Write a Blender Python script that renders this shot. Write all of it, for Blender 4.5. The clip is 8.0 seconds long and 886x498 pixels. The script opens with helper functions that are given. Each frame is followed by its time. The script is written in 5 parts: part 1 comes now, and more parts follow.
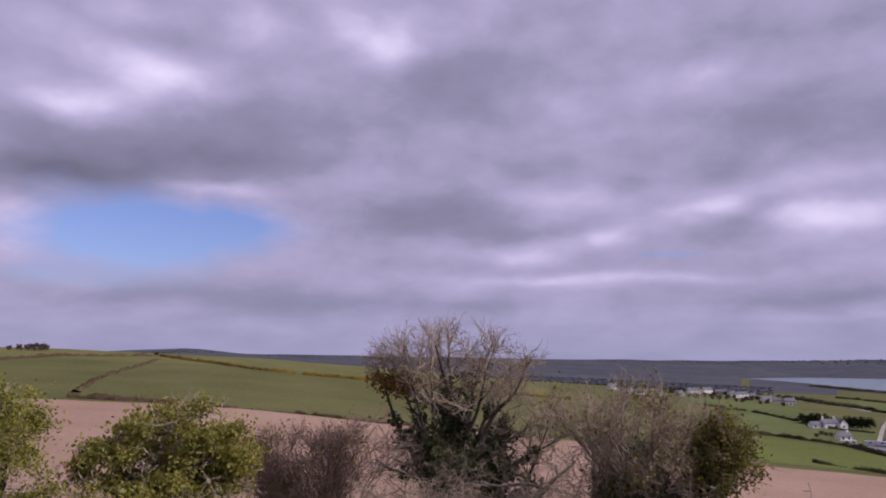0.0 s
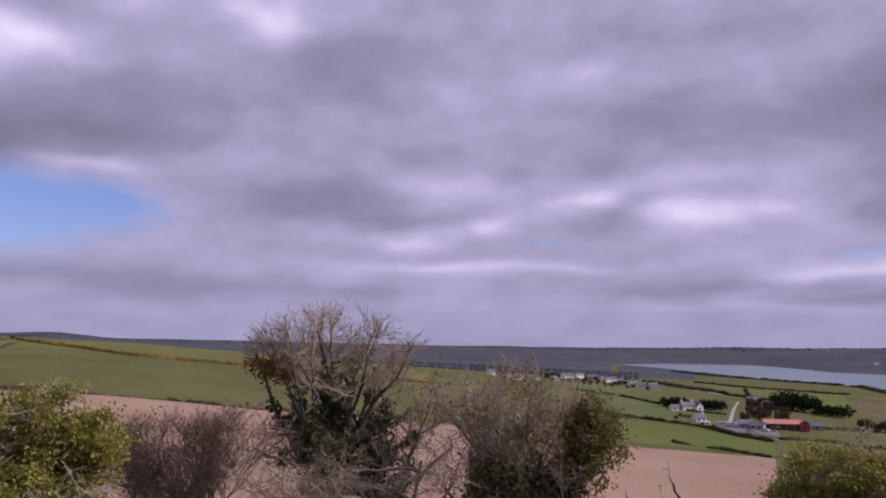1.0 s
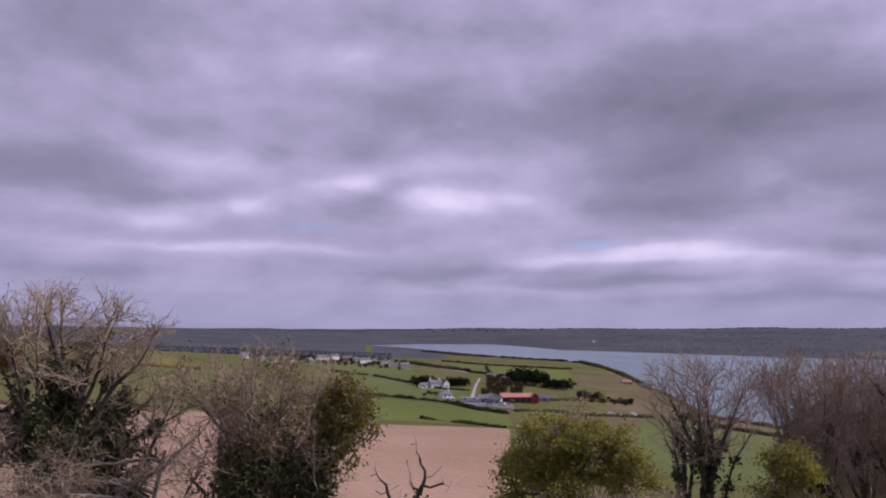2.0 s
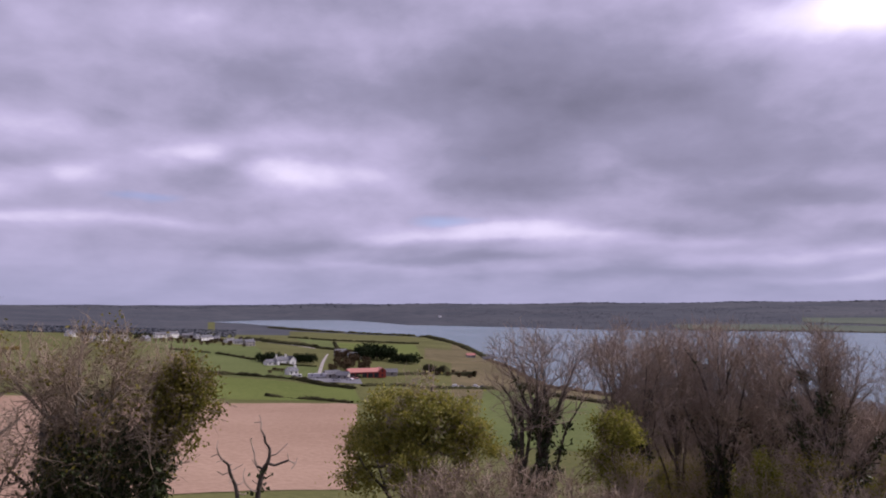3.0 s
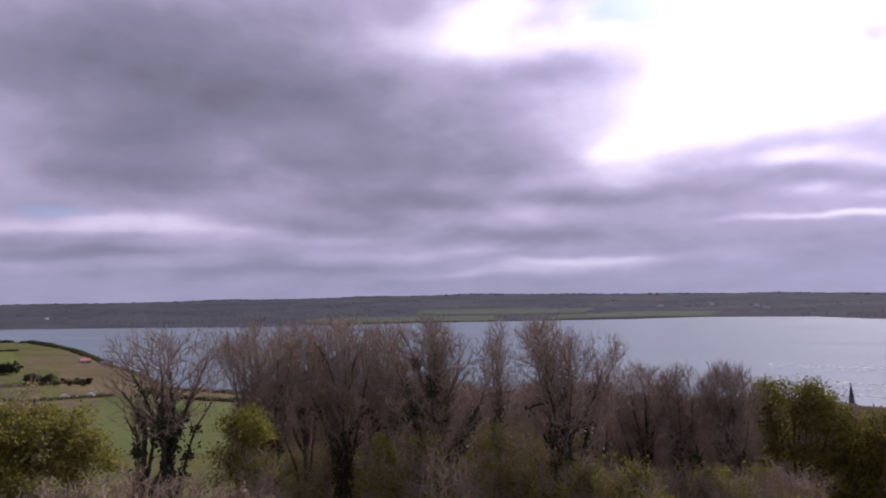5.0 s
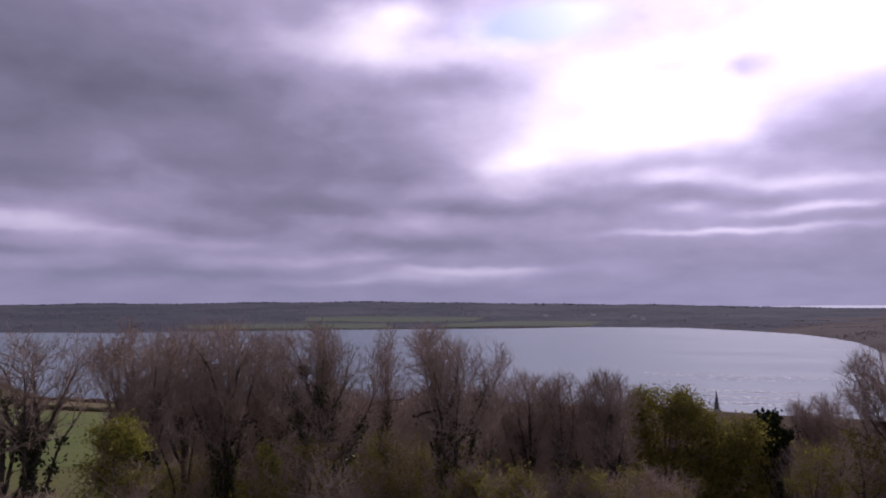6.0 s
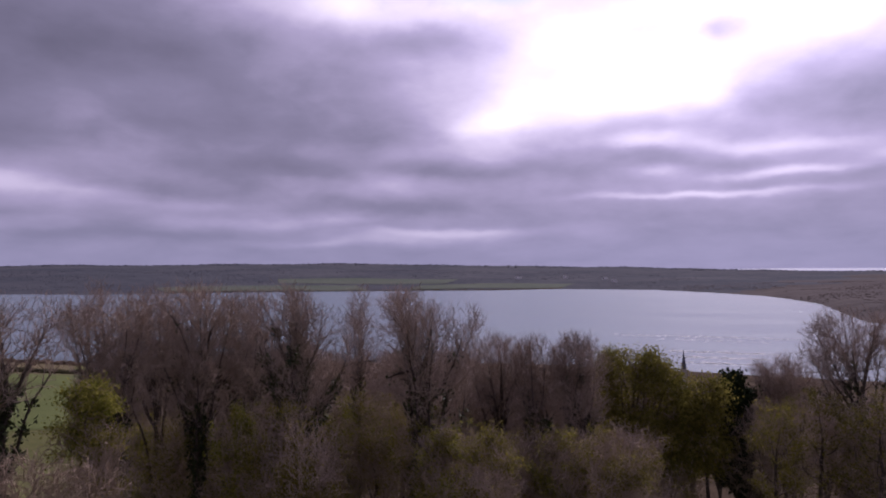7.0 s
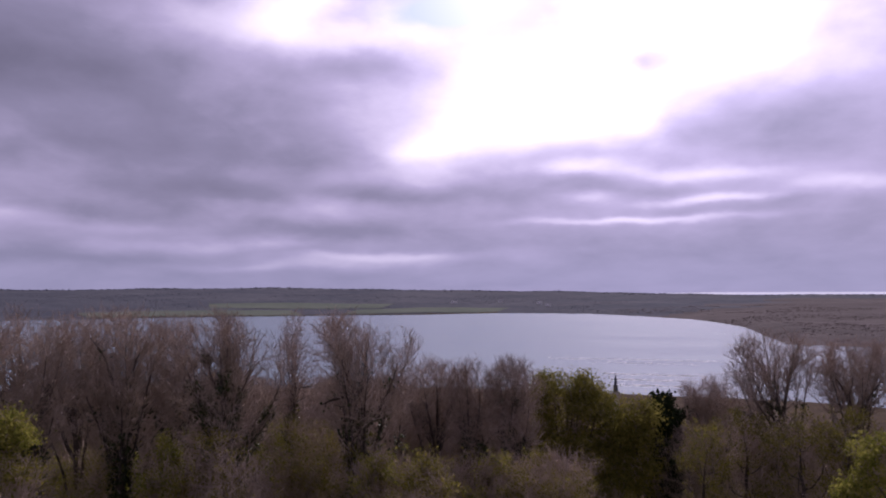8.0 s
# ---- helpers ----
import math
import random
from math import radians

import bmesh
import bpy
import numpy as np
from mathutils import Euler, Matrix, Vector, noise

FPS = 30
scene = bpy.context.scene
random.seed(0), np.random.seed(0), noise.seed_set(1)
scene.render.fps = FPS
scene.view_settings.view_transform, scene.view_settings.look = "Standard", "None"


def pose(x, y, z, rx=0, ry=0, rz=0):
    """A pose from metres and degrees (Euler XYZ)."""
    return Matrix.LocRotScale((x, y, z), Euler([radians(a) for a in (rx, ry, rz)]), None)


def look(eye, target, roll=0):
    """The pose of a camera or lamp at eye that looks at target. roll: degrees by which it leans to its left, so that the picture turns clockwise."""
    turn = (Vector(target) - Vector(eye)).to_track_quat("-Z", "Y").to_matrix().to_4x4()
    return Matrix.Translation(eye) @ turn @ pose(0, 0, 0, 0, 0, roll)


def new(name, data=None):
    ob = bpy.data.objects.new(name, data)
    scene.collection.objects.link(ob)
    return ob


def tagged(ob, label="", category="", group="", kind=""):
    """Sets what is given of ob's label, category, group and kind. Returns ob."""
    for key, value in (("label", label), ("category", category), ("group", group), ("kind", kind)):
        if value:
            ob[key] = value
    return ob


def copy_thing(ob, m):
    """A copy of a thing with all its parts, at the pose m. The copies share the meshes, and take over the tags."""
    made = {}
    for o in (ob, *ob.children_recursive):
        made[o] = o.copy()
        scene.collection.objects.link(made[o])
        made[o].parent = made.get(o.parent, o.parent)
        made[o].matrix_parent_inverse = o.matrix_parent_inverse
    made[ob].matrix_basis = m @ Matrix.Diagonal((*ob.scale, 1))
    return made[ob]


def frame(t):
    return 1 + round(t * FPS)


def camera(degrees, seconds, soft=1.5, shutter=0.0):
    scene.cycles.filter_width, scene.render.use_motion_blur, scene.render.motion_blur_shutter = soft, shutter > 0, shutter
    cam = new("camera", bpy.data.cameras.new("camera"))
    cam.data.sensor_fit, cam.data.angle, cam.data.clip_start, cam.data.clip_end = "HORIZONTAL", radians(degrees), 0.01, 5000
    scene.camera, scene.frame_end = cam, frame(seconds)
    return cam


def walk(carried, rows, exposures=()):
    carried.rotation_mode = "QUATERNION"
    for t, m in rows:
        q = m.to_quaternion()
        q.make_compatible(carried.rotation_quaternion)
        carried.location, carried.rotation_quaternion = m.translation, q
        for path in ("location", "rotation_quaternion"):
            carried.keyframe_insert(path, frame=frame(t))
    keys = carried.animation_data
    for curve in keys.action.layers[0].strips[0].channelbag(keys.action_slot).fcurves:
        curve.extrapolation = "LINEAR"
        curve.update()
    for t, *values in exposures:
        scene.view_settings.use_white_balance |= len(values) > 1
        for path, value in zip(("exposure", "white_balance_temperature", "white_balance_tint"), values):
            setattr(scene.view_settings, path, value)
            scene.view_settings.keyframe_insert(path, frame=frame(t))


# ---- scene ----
# Camera: stands on a high lookout and pans to the right.
cam = camera(62.67, 8.0, soft=1.9)
walk(cam, [
    (0.0, pose(0, 0, 60, 98.64, -0.47, 0.0)),
    (0.5, pose(0, 0, 60, 97.62, -0.22, -4.43)),
    (1.0, pose(0, 0, 60, 97.64, -0.75, -9.14)),
    (1.5, pose(0, 0, 60, 95.84, 0.44, -18.16)),
    (1.7, pose(0, 0, 60, 96.09, 0.08, -23.32)),
    (2.8, pose(0, 0, 60, 95.21, -0.17, -35.24)),
    (3.0, pose(0, 0, 60, 94.55, -0.10, -39.83)),
    (3.5, pose(0, 0, 60, 93.34, 0.58, -51.28)),
    (4.0, pose(0, 0, 60, 92.99, 0.86, -55.44)),
    (4.5, pose(0, 0, 60, 93.43, 0.99, -62.46)),
    (5.0, pose(0, 0, 60, 94.06, 1.02, -68.08)),
    (5.2, pose(0, 0, 60, 94.35, 0.95, -70.6)),
    (6.3, pose(0, 0, 60, 94.32, 0.05, -77.36)),
    (6.5, pose(0, 0, 60, 93.48, 0.12, -77.05)),
    (7.0, pose(0, 0, 60, 91.61, 0.09, -78.77)),
    (7.5, pose(0, 0, 60, 91.77, 0.13, -82.41)),
    (8.0, pose(0, 0, 60, 93.51, 0.14, -83.79)),
], exposures=[(0.0, 0.17, 6150, 24), (1.5, 0.21, 6150, 24), (3.0, 0.36, 6250, 21), (3.5, 0.44, 6250, 20), (4.5, 0.3, 6250, 21), (5.2, 0.06, 6250, 22), (6.5, -0.2, 6150, 30), (7.5, 0.02, 6150, 30), (8.0, 0.04, 6150, 30)])

# ---- world: Nishita sky seen through a broken cloud deck ----
SUN_AZ, SUN_EL = 104.0, 38.0
world = bpy.data.worlds.new("sky")
scene.world = world
world.use_nodes = True
wn = world.node_tree
wn.nodes.clear()


def wnode(kind, **props):
    n = wn.nodes.new(kind)
    for k, v in props.items():
        if k == "operation":
            n.operation = v
        elif k == "blend_type":
            n.blend_type = v
        elif k == "data_type":
            n.data_type = v
    return n


def wmath(op, a, b=None, c=None):
    n = wnode("ShaderNodeMath", operation=op)
    for i, v in enumerate((a, b, c)):
        if v is None:
            continue
        if isinstance(v, (int, float)):
            n.inputs[i].default_value = v
        else:
            wn.links.new(v, n.inputs[i])
    return n.outputs[0]


def wvec(op, a, b=None, c=None, out=0):
    n = wnode("ShaderNodeVectorMath", operation=op)
    for i, v in enumerate((a, b, c)):
        if v is None:
            continue
        if isinstance(v, tuple):
            n.inputs[i].default_value = v
        else:
            wn.links.new(v, n.inputs[i])
    return n.outputs[out]


tex = wnode("ShaderNodeTexCoord").outputs["Generated"]
sep = wnode("ShaderNodeSeparateXYZ")
wn.links.new(tex, sep.inputs[0])
dx, dy, dz = sep.outputs
azim = wmath("MULTIPLY", wmath("ARCTAN2", dx, dy), 57.29578)
elev = wmath("MULTIPLY", wmath("ARCSINE", dz), 57.29578)

def wnoise(scale, detail, rough, offset, vec, distort=0.0):
    """Noise at a point of the sky, moved by an offset."""
    m = wvec("ADD", vec, offset)
    n = wnode("ShaderNodeTexNoise")
    wn.links.new(m, n.inputs["Vector"])
    n.inputs["Scale"].default_value = scale
    n.inputs["Detail"].default_value = detail
    n.inputs["Roughness"].default_value = rough
    n.inputs["Distortion"].default_value = distort
    return n


aes = wnode("ShaderNodeCombineXYZ")
wn.links.new(wmath("MULTIPLY", azim, 0.075), aes.inputs[0])
wn.links.new(wmath("MULTIPLY", wmath("POWER", wmath("MAXIMUM", elev, 0.0), 0.8), 0.30), aes.inputs[1])
puffs = aes.outputs[0]
big = wnoise(0.85, 4, 0.45, (3.1, 1.7, 0.0), puffs, 0.3).outputs["Fac"]
fine = wnoise(2.8, 5, 0.5, (7.7, 2.2, 4.0), puffs, 0.15).outputs["Fac"]

# cloud masses are placed in degrees (azimuth, elevation), with ragged outlines
ae = wnode("ShaderNodeCombineXYZ")
wn.links.new(azim, ae.inputs[0])
wn.links.new(elev, ae.inputs[1])
wob = wnoise(1.4, 5, 0.5, (1.0, 5.0, 2.0), puffs).outputs["Color"]
wob = wvec("MULTIPLY", wvec("SUBTRACT", wob, (0.5, 0.5, 0.5)), (6.0, 2.4, 0.0))
sky_at = wvec("ADD", ae.outputs[0], wob)


def mass(az, el, w, h, amount, total):
    """A soft cloud mass or gap, added to a running total."""
    v = wvec("MULTIPLY_ADD", sky_at, (1 / w, 1 / h, 0.0), (-az / w, -el / h, 0.0))
    d = wvec("DOT_PRODUCT", v, v, out=1)
    return wmath("MULTIPLY_ADD", wmath("POWER", 0.3679, d), amount, total)


light = wmath("MULTIPLY_ADD", wmath("SUBTRACT", big, 0.5), 0.16, 0.40)
light = wmath("MULTIPLY_ADD", wmath("SUBTRACT", fine, 0.5), 0.30, light)
# banks of the deck, from the north-west round to the south-east: bearing, height, half width, half height, brightness
for bank in (
    ((-20.7, 23.4, 5.4, 2.0, -0.12), (-29.2, 22.1, 4.4, 1.8, 0.04), (-22.1, 20.6, 4.1, 1.7, 0.31), (-28.0, 17.5, 3.4, 1.3, 0.29), (-15.6, 24.8, 3.0, 1.6, 0.16), (-7.9, 25.5, 3.0, 1.8, 0.13), (-4.2, 24.2, 2.7, 1.6, 0.28), (-26.0, 15.0, 9.6, 1.8, -0.14), (-13.9, 17.6, 6.3, 2.1, -0.18), (-27.6, 12.7, 8.1, 1.3, -0.35), (-17.6, 14.7, 8.2, 1.3, -0.18), (-18.3, 12.6, 5.2, 0.6, 0.19), (0.1, 21.2, 5.4, 2.7, -0.18), (9.8, 22.8, 5.9, 2.3, -0.06), (3.4, 18.6, 4.4, 1.4, -0.02), (18.5, 20.9, 2.9, 1.0, 0.15)),
    ((24.0, 23.4, 9.8, 2.0, -0.05), (27.0, 16.5, 8.2, 2.3, -0.13), (15.4, 17.7, 5.3, 1.8, -0.02), (-7.6, 13.8, 4.3, 1.0, 0.08), (-1.2, 11.1, 7.1, 1.8, -0.21), (7.9, 14.4, 2.9, 1.4, -0.06), (5.1, 9.9, 3.8, 0.7, -0.12), (9.6, 12.4, 3.6, 1.0, 0.11), (14.2, 13.7, 2.4, 1.0, -0.05), (20.3, 13.7, 2.2, 0.9, -0.05), (19.2, 11.2, 2.9, 0.8, 0.18), (15.2, 10.9, 2.9, 0.8, -0.04), (22.1, 9.9, 3.3, 1.3, -0.24), (27.3, 10.0, 4.7, 1.1, 0.10), (31.1, 11.9, 2.9, 1.4, -0.27), (13.3, 9.4, 1.7, 0.7, 0.17)),
    ((6.5, 8.5, 4.5, 0.7, 0.16), (-7.4, 8.6, 4.3, 1.0, -0.01), (10.8, 6.3, 10.3, 0.5, 0.14), (-6.0, 6.8, 5.6, 0.7, -0.03), (-13.8, 4.4, 7.5, 1.1, -0.18), (0.7, 4.2, 6.5, 0.7, -0.09), (17.1, 4.4, 7.0, 0.7, -0.02), (27.7, 4.7, 6.6, 0.9, -0.07), (-26.4, 5.4, 5.2, 0.5, -0.02), (-24.8, 4.3, 5.1, 0.7, -0.08), (-30.5, 8.8, 2.6, 2.1, 0.16), (-29.6, 6.8, 2.8, 0.8, 0.06), (-28.3, 2.7, 5.6, 0.7, 0.05), (5.2, 20.9, 2.9, 1.4, -0.00), (-11.5, 22.2, 4.4, 2.3, -0.01), (-24.0, 24.4, 3.9, 1.1, 0.16)),
    ((14.4, 25.7, 5.4, 1.3, -0.01), (-13.6, 10.7, 2.9, 1.6, 0.03)),
    ((28.3, 10.1, 3.5, 1.1, 0.04), (31.3, 9.3, 3.3, 0.7, 0.05), (33.5, 12.0, 1.9, 1.2, -0.04), (20.8, 13.4, 1.7, 0.9, -0.06), (14.5, 13.6, 1.7, 0.9, -0.06), (10.0, 13.1, 2.9, 0.8, 0.07), (46.9, 9.1, 5.2, 1.2, -0.07), (45.5, 14.5, 7.6, 3.2, -0.01), (37.1, 16.7, 6.2, 2.3, -0.08), (46.1, 12.1, 5.7, 1.9, -0.14), (26.3, 17.9, 5.3, 2.3, -0.03), (39.8, 5.6, 7.5, 0.5, 0.20), (32.4, 4.5, 8.0, 0.6, -0.06), (45.6, 3.8, 5.6, 0.5, 0.12), (19.8, 6.3, 4.2, 0.5, 0.08), (14.5, 9.9, 1.4, 0.7, 0.05)),
    ((8.2, 9.4, 2.8, 0.6, 0.13), (49.1, 5.4, 4.7, 0.7, 0.27)),
    ((26.6, 18.0, 5.7, 2.5, -0.03), (20.7, 13.7, 1.9, 2.1, 0.00), (35.8, 16.9, 5.7, 2.7, 0.03), (30.6, 12.7, 6.6, 1.2, 0.20), (26.8, 10.1, 4.2, 1.1, 0.11), (31.8, 11.1, 2.8, 1.2, 0.22), (35.5, 9.8, 3.3, 1.0, 0.11), (21.4, 10.7, 1.9, 1.4, 0.17), (45.0, 14.3, 8.0, 3.2, -0.02), (52.2, 15.6, 7.1, 3.2, -0.01), (56.6, 10.8, 7.1, 2.1, -0.02), (44.9, 9.6, 5.2, 1.4, -0.00), (65.4, 13.8, 5.7, 2.3, 0.08), (61.2, 19.1, 3.8, 2.5, 0.18), (69.4, 9.8, 7.1, 1.9, 0.15), (61.4, 7.4, 8.5, 1.3, 0.09)),
    ((73.7, 19.7, 8.0, 1.7, 0.49), (68.8, 17.2, 4.3, 2.0, 0.18), (77.4, 15.4, 5.2, 2.5, 0.08), (82.8, 12.8, 4.2, 2.7, 0.54), (78.9, 9.4, 5.6, 1.6, 0.20), (74.4, 6.6, 7.5, 1.0, 0.14), (44.1, 6.3, 6.1, 0.5, 0.19), (49.8, 5.2, 7.0, 0.4, -0.06), (58.7, 5.0, 7.0, 0.4, 0.09), (26.9, 4.9, 6.6, 0.7, -0.02), (36.7, 4.1, 7.0, 0.5, 0.06), (30.7, 3.2, 9.4, 0.3, 0.07), (66.4, 3.8, 7.5, 0.4, 0.13), (78.7, 2.8, 7.0, 0.5, 0.34), (71.2, 2.1, 9.4, 0.4, 0.19), (47.6, 2.7, 11.7, 0.4, 0.07)),
    ((46.0, 16.8, 8.1, 3.6, -0.21), (53.1, 16.2, 6.2, 3.7, -0.14), (40.9, 19.1, 4.3, 2.2, -0.07), (60.8, 16.2, 5.7, 3.2, -0.23), (57.3, 20.9, 5.3, 2.2, -0.08), (69.0, 21.3, 2.9, 1.8, 0.08), (64.4, 20.8, 2.4, 1.8, 0.04), (69.8, 17.5, 4.3, 1.8, -0.19), (77.1, 18.1, 3.8, 1.6, -0.27), (76.2, 20.9, 3.8, 1.1, -0.16), (67.9, 14.1, 4.7, 1.8, -0.12), (76.1, 14.8, 3.3, 1.8, 0.02), (63.4, 10.6, 7.1, 1.9, -0.22), (73.7, 10.1, 7.1, 1.6, -0.26), (64.7, 7.6, 8.0, 1.2, -0.29), (45.0, 9.2, 6.1, 1.2, -0.13)),
    ((78.1, 7.8, 5.6, 0.9, -0.18), (86.7, 8.2, 5.2, 0.9, -0.09), (57.3, 6.2, 6.1, 0.6, -0.13), (48.1, 5.2, 7.5, 0.6, -0.12), (73.6, 5.0, 7.5, 0.7, -0.20), (42.6, 3.9, 7.0, 0.5, -0.31), (73.6, 3.4, 8.9, 0.3, -0.01), (54.0, 2.4, 11.7, 0.7, -0.18), (84.4, 1.9, 11.7, 0.7, -0.01), (84.3, 11.7, 4.7, 0.7, 0.06), (82.2, 13.6, 2.8, 1.4, -0.22), (87.5, 16.1, 4.3, 2.3, 0.05), (93.3, 19.0, 5.2, 2.2, -0.08), (94.9, 14.1, 5.2, 1.8, -0.18), (98.7, 16.6, 5.2, 2.3, 0.12), (73.1, 22.2, 3.4, 1.0, 0.39)),
    ((80.1, 21.0, 2.9, 1.3, 0.27), (80.6, 18.4, 2.4, 1.6, 0.08), (81.0, 15.8, 2.1, 1.8, -0.04), (90.9, 11.2, 5.2, 0.7, -0.01), (98.1, 11.0, 4.7, 0.9, -0.00), (100.1, 8.9, 3.8, 0.6, 0.05), (94.7, 8.5, 4.2, 0.7, -0.10)),
    ((72.4, 20.9, 3.8, 1.3, 0.18), (91.1, 17.0, 6.2, 2.7, 0.43), (83.6, 11.6, 3.8, 0.6, 0.12), (91.9, 13.0, 5.2, 1.6, 0.53), (103.1, 18.6, 5.2, 2.0, 0.20), (100.1, 17.4, 2.1, 0.9, -0.21), (94.5, 17.7, 2.1, 0.7, -0.19), (106.5, 12.6, 4.7, 1.6, -0.08), (102.9, 11.5, 4.7, 1.3, -0.03), (98.0, 11.1, 3.3, 0.7, 0.02), (94.3, 9.7, 3.8, 0.6, 0.29), (104.3, 9.0, 5.6, 0.6, 0.19), (90.5, 9.4, 2.8, 0.6, -0.11), (90.9, 7.5, 5.2, 0.7, -0.05), (95.7, 7.3, 2.3, 0.4, 0.12), (104.6, 6.9, 4.7, 0.4, 0.29)),
    ((100.2, 8.0, 4.2, 0.4, 0.02), (99.0, 5.5, 8.0, 0.3, 0.29), (100.8, 3.6, 9.4, 1.0, -0.05), (106.1, 1.5, 5.6, 0.7, -0.00), (88.8, 4.1, 5.6, 0.7, -0.06), (108.0, 17.2, 3.8, 1.8, 0.27)),
    ((112.5, 12.0, 5.2, 1.6, -0.15), (105.9, 11.9, 4.2, 1.0, -0.03), (114.7, 14.7, 4.2, 1.1, -0.04), (109.8, 16.2, 3.3, 1.1, -0.02), (103.9, 9.1, 6.1, 0.4, 0.02), (112.4, 7.7, 4.7, 0.7, 0.21), (101.0, 7.8, 2.8, 0.5, -0.10), (95.1, 7.3, 1.9, 0.4, 0.08), (105.8, 6.5, 5.6, 0.4, -0.04), (114.4, 6.4, 2.3, 0.5, -0.00), (103.7, 3.3, 10.3, 1.3, -0.06), (112.9, 1.9, 5.1, 0.8, -0.02), (97.8, 13.7, 3.8, 1.6, 0.35), (106.1, 18.6, 7.1, 1.8, -0.05)),
):
    for m in bank:
        light = mass(*m, light)

# glow of the veiled sun
sun_dir = (math.sin(radians(SUN_AZ)) * math.cos(radians(SUN_EL)), math.cos(radians(SUN_AZ)) * math.cos(radians(SUN_EL)), math.sin(radians(SUN_EL)))
near_sun = wmath("MAXIMUM", wvec("DOT_PRODUCT", tex, sun_dir, out=1), 0.0)
glow = wmath("POWER", near_sun, 14.0)
light = wmath("MULTIPLY_ADD", glow, 0.42, light)

ramp = wnode("ShaderNodeValToRGB")
ramp.color_ramp.interpolation = "LINEAR"
els = ramp.color_ramp.elements
els[0].position, els[0].color = 0.0, (0.145, 0.145, 0.195, 1)
els[1].position, els[1].color = 1.0, (1.0, 0.97, 1.0, 1)
for pos, col in ((0.28, (0.25, 0.243, 0.33, 1)), (0.5, (0.42, 0.39, 0.53, 1)), (0.72, (0.70, 0.655, 0.79, 1))):
    e = els.new(pos)
    e.color = col
wn.links.new(light, ramp.inputs[0])

# haze of the lower air: an even blue-grey towards the horizon
low = wmath("POWER", 0.3679, wmath("POWER", wmath("MULTIPLY", wmath("MAXIMUM", elev, 0.0), 0.26), 2.0))
hz = wnode("ShaderNodeMix", data_type="RGBA")
wn.links.new(wmath("MULTIPLY", low, 0.5), hz.inputs[0])
wn.links.new(ramp.outputs[0], hz.inputs[6])
hz.inputs[7].default_value = (0.262, 0.282, 0.40, 1)

# blue gaps
nish = wnode("ShaderNodeTexSky")
nish.sky_type = "NISHITA"
nish.sun_disc = False
nish.sun_elevation = radians(SUN_EL)
nish.sun_rotation = radians(SUN_AZ)
blue = wvec("MULTIPLY", nish.outputs[0], (0.077, 0.079, 0.107))
gap = wmath("ADD", 0.0, 0.0)
for m in ((-22.5, 8.9, 7.0, 2.6, 1.7), (-15.5, 10.3, 5.0, 1.2, 0.6), (-29, 5.3, 4, 0.8, 0.4), (40, 6.9, 3.5, 0.5, 0.5), (84.5, 21.6, 5, 1.6, 1.5), (18, 8.1, 3, 0.45, 0.5)):
    gap = mass(*m, gap)
gap = wmath("MULTIPLY_ADD", fine, -0.9, wmath("MULTIPLY_ADD", gap, 1.25, 0.25))
gapc = wnode("ShaderNodeClamp")
wn.links.new(gap, gapc.inputs[0])
mixb = wnode("ShaderNodeMix", data_type="RGBA")
wn.links.new(gapc.outputs[0], mixb.inputs[0])
wn.links.new(hz.outputs[2], mixb.inputs[6])
wn.links.new(blue, mixb.inputs[7])
bright = wnode("ShaderNodeVectorMath", operation="SCALE")
wn.links.new(mixb.outputs[2], bright.inputs[0])
wn.links.new(wmath("MULTIPLY_ADD", glow, 2.2, 1.0), bright.inputs["Scale"])
bg = wnode("ShaderNodeBackground")
wn.links.new(bright.outputs[0], bg.inputs[0])
bg.inputs[1].default_value = 1.0
wout = wnode("ShaderNodeOutputWorld")
wn.links.new(bg.outputs[0], wout.inputs[0])

sun_data = bpy.data.lights.new("sun", "SUN")
sun_data.energy, sun_data.angle, sun_data.color = 2.9, radians(10), (1.0, 0.93, 0.84)
sun = new("sun", sun_data)
sun.matrix_world = look(Vector(sun_dir) * 200, (0, 0, 0))


